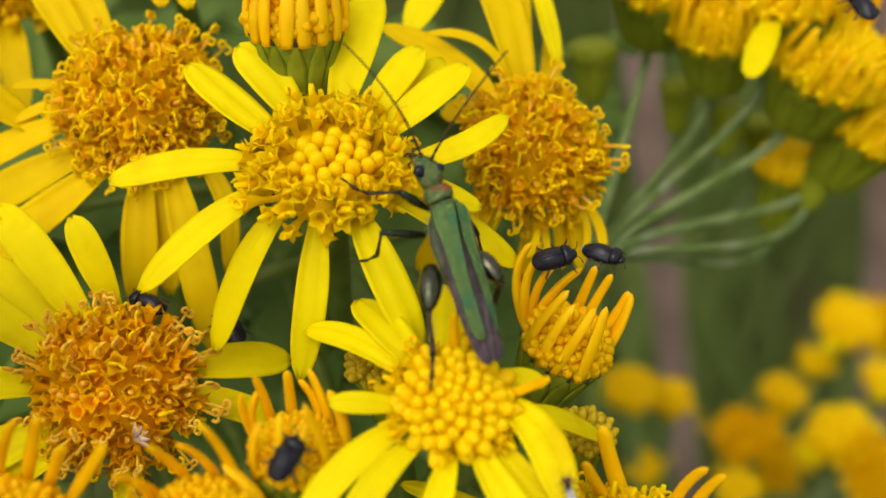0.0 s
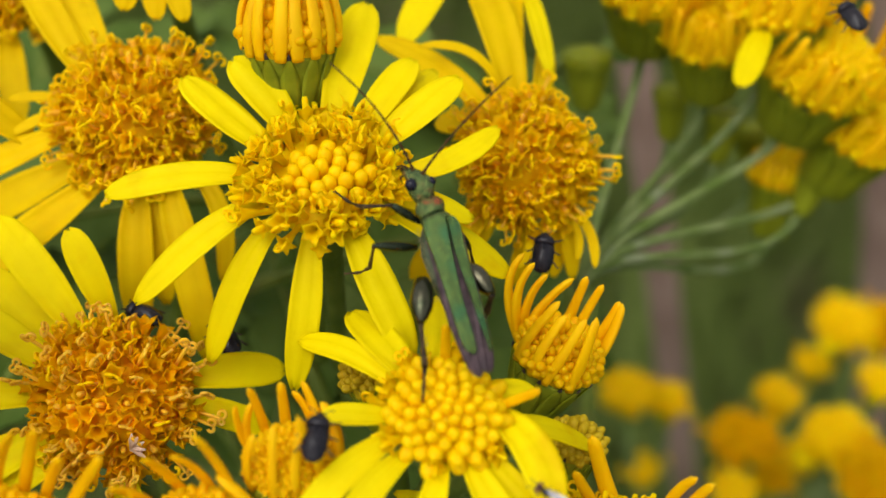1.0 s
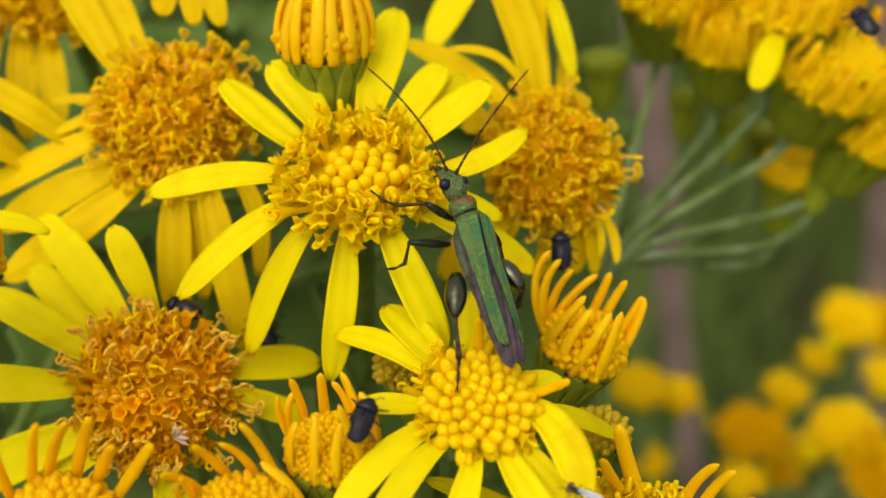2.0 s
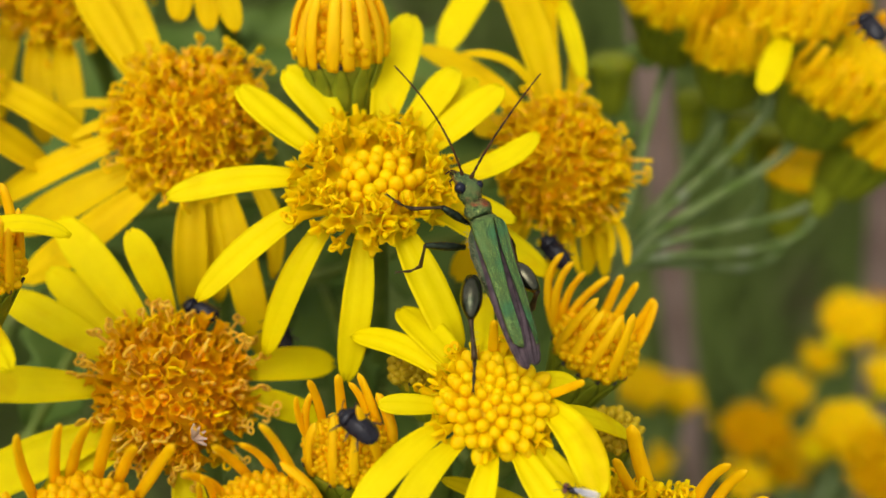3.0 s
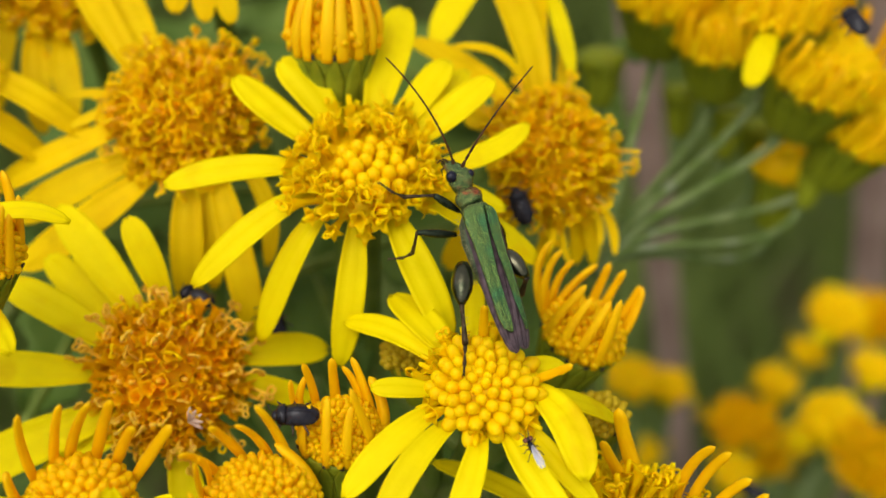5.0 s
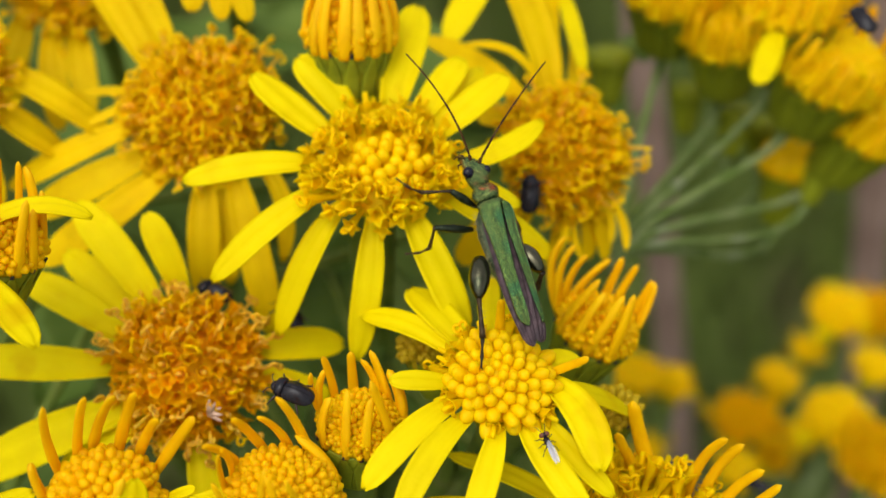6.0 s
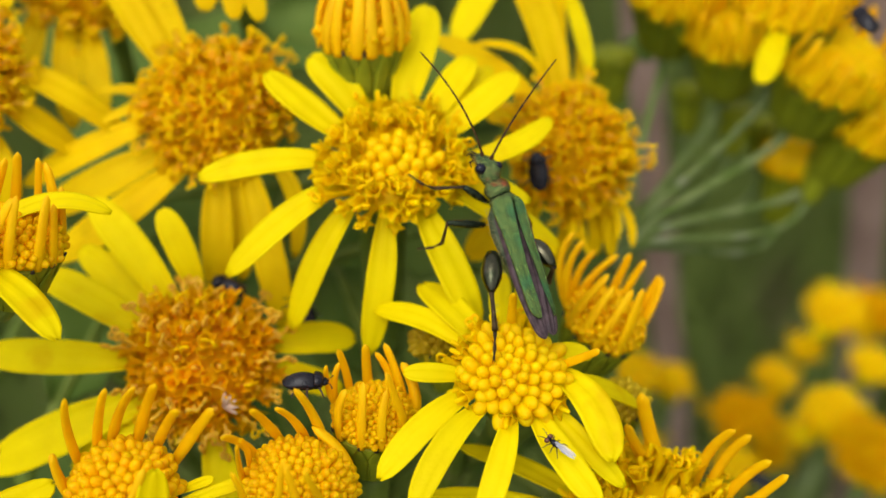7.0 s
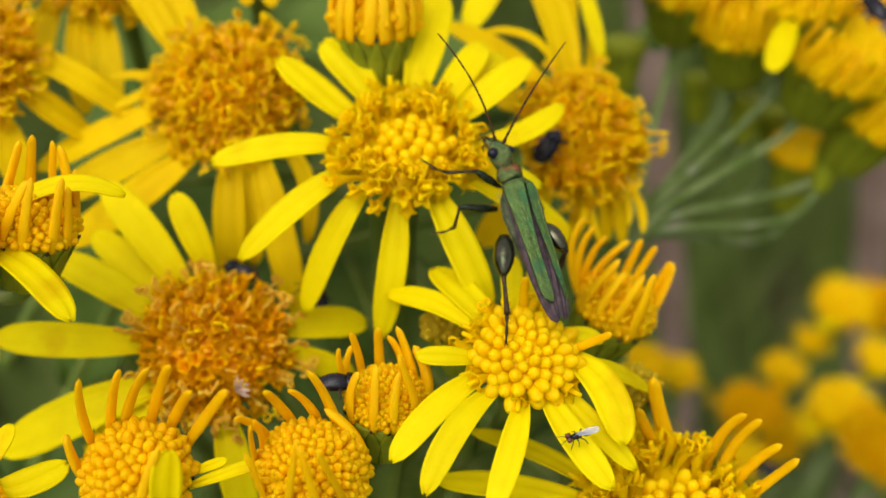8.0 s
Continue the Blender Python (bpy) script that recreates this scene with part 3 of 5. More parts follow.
flower("bud", (-22.18, -0.27, -55.2), (0.22, 0.83, 0.51), 2, 1.5, [(-0.68, 1.87, 3.65, 0.43, 0.06, -4, -0.004), (0.22, 1.99, 3.5, 0.35, 0.05, -6, 0.016), (0.5, 2.12, 3.25, 0.62, 0.06, -28, -0.003), (1.47, 1.32, 2.65, 0.54, -0, -18, 0.011), (-1.2, 1.84, 3.25, 0.5, 0.02, 21, -0.043), (0.14, -1.71, 3.6, 0.41, 0.06, -2, -0.009), (0, -1.8, 3.45, 0.43, 0.06, -26, -0.007), (1.36, -1.21, 3.6, 0.46, 0.04, -9, -0.038), (1.6, -0.96, 3.05, 0.46, 0.03, 4, -0.031)],
       "half-open golden ragwort bud with upright thin rays and one hanging ray", NODE_EDGE, seed=13, stem=0.38, sizes=0.76, bract_out=0.65)
flower("old", (-29.2, 8.6, -65.5), (0.35, 0.45, 0.82), 3.4, 2.2, [(9.68, -1.63, 0.6, 1.88, 0.12, 39, 0.004), (7.73, -2.36, -1, 1.86, 0.09, 6, 0.065), (4.73, -6.43, -1.5, 1.81, 0.12, 6, -0.017), (2.54, 8.06, -1, 1.8, 0.12, -9, 0.006)],
       "old ragwort flower head with deep orange curled florets and yellow rays", NODE_LEFT, seed=14)
flower("old", (-22.9, 15.6, -74), (0, 0.4, 0.9), 3.5, 2.2, [(-0.64, -9.81, -1, 1.62, 0.12, -24, 0.009), (0.98, -9.23, -0.7, 1.61, 0.12, -10, -0.03), (-4.22, -7.98, -2.6, 1.92, 0.13, -26, 0.044), (3.84, -3.63, -2, 1.89, 0.14, -23, -0.046), (-5, 2.3, -1.5, 1.67, 0.1), (2.4, 3.6, -1.5, 1.67, 0.1)],
       "old ragwort flower head with deep orange curled florets and yellow rays", NODE_LEFT, seed=15)
flower("young", (7.25, -13.99, -56.6), (0.12, 0.72, 0.68), 3.2, 1.3, [(-2.04, 2.89, 4.4, 0.53, 0.04, -43, 0.04), (-1.28, 4.35, 5, 0.74, 0.04, -34, 0.053), (2.94, 2.56, 5, 0.47, 0.05, 7, 0.119), (3.65, 2.29, 5, 0.48, 0.04, 5, 0.105), (4.37, 0.96, 4.9, 0.47, 0.04, 12, 0.084), (4.96, 0.13, 5, 0.48, 0.05, 11, 0.029), (-9.07, 4.89, -0.6, 1.25, 0.11, 4, -0.01), (-10.89, 1.71, -0.6, 1.4, 0.1, 1, -0.025)],
       "opening ragwort flower with golden disc and thin spread rays", NODE_MAIN, seed=16)
flower("bead", (3.7, 16.6, -72.8), (0, 0.6, 0.8), 2.6, 1.5, [(-5.42, -6.68, -0.5, 1.91, 0.13, -28, 0.024), (2.15, -7.85, -1.5, 1, 0.12, 6, 0.006), (0.24, -5.58, -1.8, 1, 0.12, -3, -0.034)],
       "yellow ragwort flower with broad hanging rays", NODE_MAIN, seed=17)
flower("bud", (-24.8, -13.1, -51.5), (0, 0.7, 0.7), 2.4, 1.5, [(4.87, 2.71, 0.6, 1.63, 0.03, 19, 0.146), (2.05, 4.56, 1, 1, 0.07, 8, 0.106)],
       "opening ragwort bud with broad bright yellow rays", NODE_LEFT, seed=18)
flower("bud", (12.7, 16.0, -79.5), (0, 0.62, 0.78), 3, 1.6, [],
       "out-of-focus golden ragwort bud on a green branching stalk", NODE_RIGHT, seed=19, rays=17, far=True, cup=4.6, stem=0.29, slim_ray=0.62, flare=1.1, ray_length=0.9, bract_out=0.6)
flower("bud", (16.1, 13.2, -79.5), (-0.1, 0.66, 0.75), 2.7, 1.6, [(1.89, -0.39, 1.5, 2.06, 0.02, 147, 0.047)],
       "out-of-focus golden ragwort bud on a green branching stalk", NODE_RIGHT, seed=20, rays=17, far=True, cup=4.6, stem=0.29, slim_ray=0.62, flare=1.1, ray_length=0.9, bract_out=0.6)
flower("bud", (22.2, 10.8, -78.4), (0.2, 0.62, 0.75), 3.4, 1.6, [(0.92, -4.51, 2.2, 1.24, -0.08, 120, 0.069)],
       "out-of-focus golden ragwort bud on a green branching stalk", NODE_RIGHT, seed=21, rays=17, far=True, cup=4.6, stem=0.29, slim_ray=0.62, flare=1.1, ray_length=0.9, bract_out=0.6)
flower("bud", (25.5, 7.5, -81.2), (0.3, 0.62, 0.72), 2.7, 1.6, [],
       "out-of-focus golden ragwort bud on a green branching stalk", NODE_RIGHT, seed=22, rays=17, far=True, cup=4.6, stem=0.29, slim_ray=0.62, flare=1.1, ray_length=0.9, bract_out=0.6)
flower("bud", (19.5, 14.6, -77.3), (0, 0.75, 0.66), 3, 1.6, [(-3.1, -6.9, -1.2, 1.59, 0.05)],
       "out-of-focus golden ragwort bud on a green branching stalk", NODE_RIGHT, seed=23, rays=17, far=True, cup=4.6, stem=0.29, slim_ray=0.62, flare=1.1, ray_length=0.9, bract_out=0.6)
flower("bud", (22.0, 5.1, -86.8), (0.1, 0.9, 0.4), 1.9, 1.2, [],
       "small golden ragwort bud in a green cup", NODE_RIGHT, seed=24, rays=13, far=True, cup=4.2, stem=0.29, ray_length=0.5, bract_out=0.56)
flower("bud", (9.3, 12.4, -84.0), (0, 0.9, 0.4), 1.6, 0.6, [],
       "green ragwort bud still closed", NODE_RIGHT, seed=25, far=True, cup=3.4, stem=0.29, closed=True)
flower("bead", (17.2, -12.9, -124.0), (-0.07, 0.72, 0.66), 1.75, 1.2, [],
       "blurred golden ragwort flower head of a plant behind", NODE_FAR, seed=26, rays=11, far=True, stem=0.5, florets=59, sizes=1.1, ray_length=0.5)
flower("bead", (21.1, -13.9, -126.0), (0.04, 0.72, 0.66), 1.35, 1.2, [],
       "blurred golden ragwort flower head of a plant behind", NODE_FAR, seed=27, rays=11, far=True, stem=0.5, florets=40, sizes=1.1, ray_length=0.5)
flower("old", (27.2, -17.0, -122.0), (-0.02, 0.72, 0.66), 1.95, 1.2, [],
       "blurred golden ragwort flower head of a plant behind", NODE_FAR, seed=28, rays=11, far=True, stem=0.5, florets=69, sizes=1.1, ray_length=0.5)
flower("bead", (31.8, -13.9, -128.0), (0.06, 0.72, 0.66), 1.45, 1.2, [],
       "blurred golden ragwort flower head of a plant behind", NODE_FAR, seed=29, rays=11, far=True, stem=0.5, florets=44, sizes=1.1, ray_length=0.5)
flower("bead", (41.7, -7.7, -140.0), (-0.04, 0.72, 0.66), 2.5, 1.5, [(-2.7, -2.7, -1, 1.53, 0.1), (-0.2, 4, 0.8, 1.39, 0.1), (2.2, -3.6, 0.2, 1.26, 0.1), (-3.1, -3.5, -0.1, 1.5, 0.1), (-1.8, -3.4, 0.4, 1.44, 0.1)],
       "blurred yellow ragwort flower head with spread rays on a plant behind", NODE_FAR, seed=30, rays=0, far=True, stem=0.5, florets=105, sizes=1.1, ray_length=0.5)
flower("old", (45.9, -8.2, -141.0), (-0.12, 0.72, 0.66), 2.2, 1.5, [(4, 0.8, -0.1, 1.49, 0.1), (2.8, -2.7, 0.7, 1.36, 0.1), (1.2, -3.5, 0.7, 1.55, 0.1)],
       "blurred yellow ragwort flower head with spread rays on a plant behind", NODE_FAR, seed=31, rays=0, far=True, stem=0.5, florets=85, sizes=1.1, ray_length=0.5)
flower("bead", (43.6, -13.1, -134.0), (0.17, 0.72, 0.66), 1.7, 1.2, [(1.8, 2, 0.7, 1.37, 0.1), (-1.9, -2, -0.1, 1.35, 0.1), (-1.7, 2.4, 0.1, 1.56, 0.1), (-1.3, -2.9, 0.5, 1.6, 0.1), (-1.3, -2.3, 0.5, 1.59, 0.1)],
       "blurred yellow ragwort flower head with spread rays on a plant behind", NODE_FAR, seed=32, rays=0, far=True, stem=0.5, florets=56, sizes=1.1, ray_length=0.5)
flower("bead", (33.9, -15.9, -116.0), (-0.13, 0.72, 0.66), 2.2, 1.5, [(-3.6, -1.6, -0.6, 1.53, 0.1), (-3.2, -1.6, -0.9, 1.54, 0.1), (3.4, -0.2, 0.4, 1.36, 0.1), (2.1, 2.9, 0.4, 1.55, 0.1)],
       "blurred yellow ragwort flower head with spread rays on a plant behind", NODE_FAR, seed=33, rays=0, far=True, stem=0.5, florets=85, sizes=1.1, ray_length=0.5)
flower("old", (36.3, -19.1, -112.0), (0.07, 0.72, 0.66), 2.5, 1.5, [],
       "blurred golden ragwort flower head of a plant behind", NODE_FAR, seed=34, rays=11, far=True, stem=0.5, florets=105, sizes=1.1, ray_length=0.5)
flower("bead", (19.8, -21.3, -132.0), (-0.13, 0.72, 0.66), 1.1, 1.2, [],
       "blurred golden ragwort flower head of a plant behind", NODE_FAR, seed=35, rays=11, far=True, stem=0.5, florets=31, sizes=1.1, ray_length=0.5)
flower("bead", (25.4, -21.0, -118.0), (0.10, 0.72, 0.66), 1.3, 1.2, [],
       "blurred golden ragwort flower head of a plant behind", NODE_FAR, seed=36, rays=11, far=True, stem=0.5, florets=38, sizes=1.1, ray_length=0.5)
flower("old", (31.8, -21.8, -130.0), (-0.03, 0.72, 0.66), 1.2, 1.2, [],
       "blurred golden ragwort flower head of a plant behind", NODE_FAR, seed=37, rays=11, far=True, stem=0.5, florets=35, sizes=1.1, ray_length=0.5)
flower("bead", (38.9, -11.9, -142.0), (-0.08, 0.72, 0.66), 1.2, 1.2, [(1.7, -1.5, -0.1, 1.6, 0.1), (-0.7, 1.7, 0.1, 1.21, 0.1)],
       "blurred yellow ragwort flower head with spread rays on a plant behind", NODE_FAR, seed=58, rays=0, far=True, stem=0.5, florets=35, sizes=1.1, ray_length=0.5)
flower("bead", (35.6, -20.4, -134.0), (-0.01, 0.72, 0.66), 1, 1.2, [],
       "blurred golden ragwort flower head of a plant behind", NODE_FAR, seed=59, rays=11, far=True, stem=0.5, florets=28, sizes=1.1, ray_length=0.5)
flower("bud", (6.2, -8.2, -60.5), (0.2, 0.8, 0.5), 1.25, 0.7, [],
       "dull olive-yellow ragwort bud with dark-tipped bracts", NODE_MAIN, seed=38, cup=2.8, closed=True, sizes=0.75, bract_out=0.6)
flower("bud", (-2.9, -5.2, -60.5), (-0.2, 0.85, 0.4), 1.2, 0.8, [],
       "small unopened ragwort bud with dark-tipped bracts", NODE_MAIN, seed=39, cup=2.6, closed=True, sizes=0.75, bract_out=0.55)
flower("old", (-14.5, 18.2, -68.3), (0, 0.5, 0.86), 3.2, 2, [(0.7, -6.2, -2, 1.25, 0.1), (2.1, -6.3, -2, 1.25, 0.1), (-1, -5.6, -2, 1.44, 0.1)],
       "old ragwort flower head with deep orange curled florets and yellow rays", NODE_MAIN, seed=40)
flower("bud", (18.0, 8.9, -85.1), (0.1, 0.9, 0.4), 1.25, 0.5, [],
       "green ragwort bud still closed", NODE_RIGHT, seed=41, far=True, cup=3.2, stem=0.25, closed=True)
flower("bud", (15.0, 10.5, -86.8), (0, 0.9, 0.4), 1.25, 0.5, [],
       "green ragwort bud still closed", NODE_RIGHT, seed=42, far=True, cup=3.2, stem=0.25, closed=True)
flower("bud", (23.7, 5.4, -84.0), (0.3, 0.85, 0.4), 1.25, 0.5, [],
       "green ragwort bud still closed", NODE_RIGHT, seed=43, far=True, cup=3.2, stem=0.25, closed=True)
flower("bud", (20.6, 8.4, -89.6), (-0.1, 0.9, 0.4), 1.25, 0.5, [],
       "green ragwort bud still closed", NODE_RIGHT, seed=44, far=True, cup=3.2, stem=0.25, closed=True)
flower("bud", (-24.94, -1.74, -52.6), (0.2, 0.8, 0.5), 1.6, 0.9, [(5.78, -2.26, -0.6, 1.67, 0.14, 89, -0.032), (6.71, 3.53, 2.6, 1.24, 0.23, 49, -0.095), (3.5, -6.7, -0.6, 1.06, 0.14, -10, -0.061)],
       "half-open golden ragwort bud with one broad hanging ray", NODE_EDGE, seed=45, rays=12, stem=0.38, sizes=0.85)


# ---- meadow behind ----
def ground():
    v, f = [], []
    n = 24
    for i in range(n + 1):
        for j in range(n + 1):
            x, y = (i / n - 0.5), (j / n - 0.5)
            x, y = x * abs(x) * 160, y * abs(y) * 160 + 0.8
            v.append((x / MM, y / MM, 1000 * 0.03 * noise.noise(Vector((x * 2, y * 2, 0)))))
    for i in range(n):
        for j in range(n):
            q = i * (n + 1) + j
            f.append((q, q + n + 1, q + n + 2, q + 1))
    return tagged(new("ground", mesh_of("ground", v, f, SOIL)), "dark green meadow ground, far below and blurred", "ground", kind="structure")


def grass():
    r = random.Random(11)
    v, f = [], []
    for i in range(34000):
        x, y = r.uniform(-0.5, 0.6), r.uniform(0.12, 1.6)
        if i >= 5200:
            # the tuft thins out all round into the meadow
            if i < 12500:
                x, y = r.gauss(0, 1.6), r.gauss(0.7, 1.6)
            else:
                x, y = r.uniform(-1.6, 1.7), r.uniform(-1.0, 2.7)
            out = math.hypot(max(-0.5 - x, 0, x - 0.6), max(0.12 - y, 0, y - 1.6))
            if out == 0 or i >= 12500 and r.random() > 0.95 * math.exp(-(out / 0.55) ** 2):
                continue
        h, w = r.uniform(0.12, 0.42), r.uniform(0.002, 0.006)
        a, lean = r.uniform(0, 6.28), r.uniform(0.02, 0.2)
        side = Vector((math.cos(a), math.sin(a), 0)) * w
        b = len(v)
        for k in range(5):
            t = k / 4
            p = Vector((x, y, 0)) + Vector((math.sin(a), -math.cos(a), 0)) * (lean * t * t) + Vector((0, 0, h * t - 0.01))
            s = side * (1 - 0.9 * t)
            for q in (p - s, p + s, p + Vector((math.sin(a), -math.cos(a), 0)) * (w * 0.4)):
                v.append(tuple(q / MM))
        for k in range(4):
            q = b + k * 3
            for m_, n_ in ((0, 1), (1, 2), (2, 0)):
                f.append((q + m_, q + n_, q + 3 + n_, q + 3 + m_))
    return tagged(new("grass", mesh_of("grass", v, f, GRASS)), "tall green and straw-coloured meadow grass, blurred", "grass", kind="stuff")


def dry_stalk(base, tip, r0):
    """A dry leaning stem in lengths, with a thicker joint between them."""
    stalk = new("dry_stalk")
    way = Vector(tip) - Vector(base)
    stalk.matrix_basis = Matrix.Translation(base) @ way.to_track_quat("Z", "Y").to_matrix().to_4x4()
    tagged(stalk, "dry pinkish-brown plant stalk standing in the meadow, blurred", "stalk", "dry stalks")
    step = way.length / 5 / MM
    for k in range(5):
        pts = [Vector((1.5 * math.sin((k * 4 + i) * 0.5), 0, step * (k + i / 4))) for i in range(5)]
        v, f = loft(pts, [r0 * (1.15 - 0.05 * k)] * 5, 12, (0, 1, 0.1))
        child("internode", mesh_of("internode", v, f, DRY), stalk)
        p = pts[-1]
        v, f = loft([p + Vector((0, 0, z)) for z in (-3, -1, 1, 3)], [r0 * 0.9, r0 * 1.2, r0 * 1.2, r0 * 0.9], 12, (0, 1, 0.1))
        child("joint", mesh_of("joint", v, f, DRY), stalk)
    return stalk


ground()
grass()
for low, high, thick in (((0.1546, 0.1347, -0.010), (0.0080, 0.1017, 0.768), 2.0), ((0.1905, 0.1795, -0.010), (0.0385, 0.1147, 0.752), 2.6)):
    dry_stalk(low, high, thick)


# ---- ragwort stems from the meeting points of the stalks down to the ground ----
def ragwort_plant(node, r0, lean, seed):
    """A ribbed upright stem with small leaf scars, in world space."""
    r = random.Random(seed)
    top = PLAN @ (Vector(node) * MM)
    foot = Vector((top.x + lean[0], top.y + lean[1], -0.02))
    line = bezier4(top / MM, top.lerp(foot, 0.3) / MM + Vector((0, 0, 0)), (foot + Vector((0, 0, 0.25))) / MM, foot / MM, 40)
    half = [r0 * (0.62 + 0.5 * i / 40) * (1.22 if i % 8 == 4 else 1.0) for i in range(41)]
    v, f = loft(line, half, 14, (0.2, 1, 0.1))
    v = [(x + 0.08 * r0 * r.uniform(-1, 1), y + 0.08 * r0 * r.uniform(-1, 1), z) for x, y, z in v]
    plant = tagged(new("ragwort_plant"), "green ribbed upright ragwort plant stem below the flower heads", "plant", "ragwort plants")
    child("main_stem", mesh_of("main_stem", v, f, STALK), plant)
    return plant


for node, thick, lean in (
    (NODE_MAIN, 2.2, (0.02, 0.01)), (NODE_LEFT, 2.0, (0.0, 0.03)), (NODE_LOW, 1.6, (0.03, 0.06)),
    (NODE_EDGE, 1.6, (-0.05, 0.04)), (NODE_RIGHT, 1.6, (0.04, 0.06)), (NODE_FAR, 2.4, (0.03, 0.05)),
):
    ragwort_plant(node, thick, lean, int(thick * 10))


# ---- leaves under the flower heads ----
def ragwort_leaf(place, axis, length, width, seed, roll):
    """A ragwort leaf: a lobed, toothed blade with a sunk midrib and thickness."""
    r = random.Random(seed)
    n, m_ = 40, 8
    v, f = [], []
    for side in (1, -1):
        for i in range(n + 1):
            t = i / n
            lobes = 0.62 + 0.38 * abs(math.sin(t * math.pi * 4.5)) + 0.07 * math.sin(t * 70)
            half = width / 2 * (math.sin(math.pi * min(1, t * 0.94 + 0.04)) ** 0.7) * lobes
            for j in range(m_ + 1):
                u = 2 * j / m_ - 1
                z = 0.10 * width * abs(u) + 0.05 * width * math.sin(t * 19 + u * 3 + seed) * abs(u) - 0.25 * length * (t - 0.4) ** 2 + side * 0.12
                v.append((u * half, length * t, z))
    k = (n + 1) * (m_ + 1)
    for i in range(n):
        for j in range(m_):
            q = i * (m_ + 1) + j
            f.append((q, q + 1, q + m_ + 2, q + m_ + 1))
            f.append((k + q, k + q + m_ + 1, k + q + m_ + 2, k + q + 1))
    for i in range(n):
        for j in (0, m_):
            q, w = i * (m_ + 1) + j, (i + 1) * (m_ + 1) + j
            f.append((q, w, k + w, k + q))
    top = new("ragwort_leaf")
    top.matrix_basis = PLAN @ Matrix.Translation(Vector(place) * MM) @ axes(axis).to_4x4() @ Matrix.Rotation(radians(roll), 4, "Z")
    tagged(top, "dark green lobed ragwort leaf under the flower heads", "leaf", "ragwort leaves")
    child("blade", mesh_of("blade", v, f, LEAF), top)
    pts = [Vector((0, length * i / 20, 0.28 - 0.25 * length * (i / 20 - 0.4) ** 2)) for i in range(-6, 20)]
    vv, ff = loft(pts, [0.55 - 0.017 * i for i in range(26)], 8)
    child("midrib", mesh_of("midrib", vv, ff, STALK), top)
    return top


for leaf in (
    ((-12, -13, -84), (0.1, 0.6, 0.8), 26, 13, 1, 30), ((-30, -2, -88), (-0.2, 0.5, 0.85), 26, 12, 2, -30), ((-8, 4, -92), (0.2, 0.6, 0.8), 26, 14, 3, -60),
    ((-16, -20, -80), (-0.1, 0.6, 0.8), 24, 12, 4, 80), ((2, -14, -82), (0.1, 0.7, 0.7), 22, 11, 5, -20), ((-28, 10, -96), (0, 0.6, 0.8), 26, 13, 6, 10),
    ((4, 10, -96), (0.1, 0.6, 0.8), 24, 11, 7, 70),
    ((-9.0, -1.0, -76.0), (0.2, 0.4, 0.9), 15, 7, 8, -70),
    ((-6.2, -8.1, -74.0), (-0.1, 0.5, 0.85), 14, 6, 9, 20),
    ((1.9, -13.4, -73.0), (0.1, 0.5, 0.85), 17, 8, 10, 50),
    ((-25.3, -9.8, -74.0), (0.1, 0.5, 0.85), 16, 7, 11, -20),
    ((-12.5, 3.7, -80.0), (0, 0.5, 0.85), 15, 7, 12, 100),
    ((10.9, 13.7, -90.0), (0, 0.5, 0.85), 12, 5, 13, -80),
    ((-0.7, -13.8, -76.0), (-0.2, 0.5, 0.8), 16, 7, 14, -40),
):
    ragwort_leaf(*leaf)


# ---- a withered pale floret on the old head ----
def withered_floret(parent, place):
    v, f = [], []
    r = random.Random(8)
    for k in range(5):
        a = -0.9 + 0.45 * k
        tip = Vector((0.75 * math.sin(a), 0.75 * math.cos(a), 0.35 + r.uniform(-0.1, 0.15)))
        loft([Vector((0, 0, 0)), tip * 0.6, tip], [(0.06, 0.04), (0.12, 0.03), (0.03, 0.02)], 6, (0.1, 0, 1), v, f)
    m = parent.matrix_basis.inverted() @ placed(*place, 0, 0, -60)
    child("withered_floret", mesh_of("withered_floret", v, f, PALE), parent, m, "withered pale pink floret")


withered_floret(old_head, (-13.3, -8.2, -58.8))


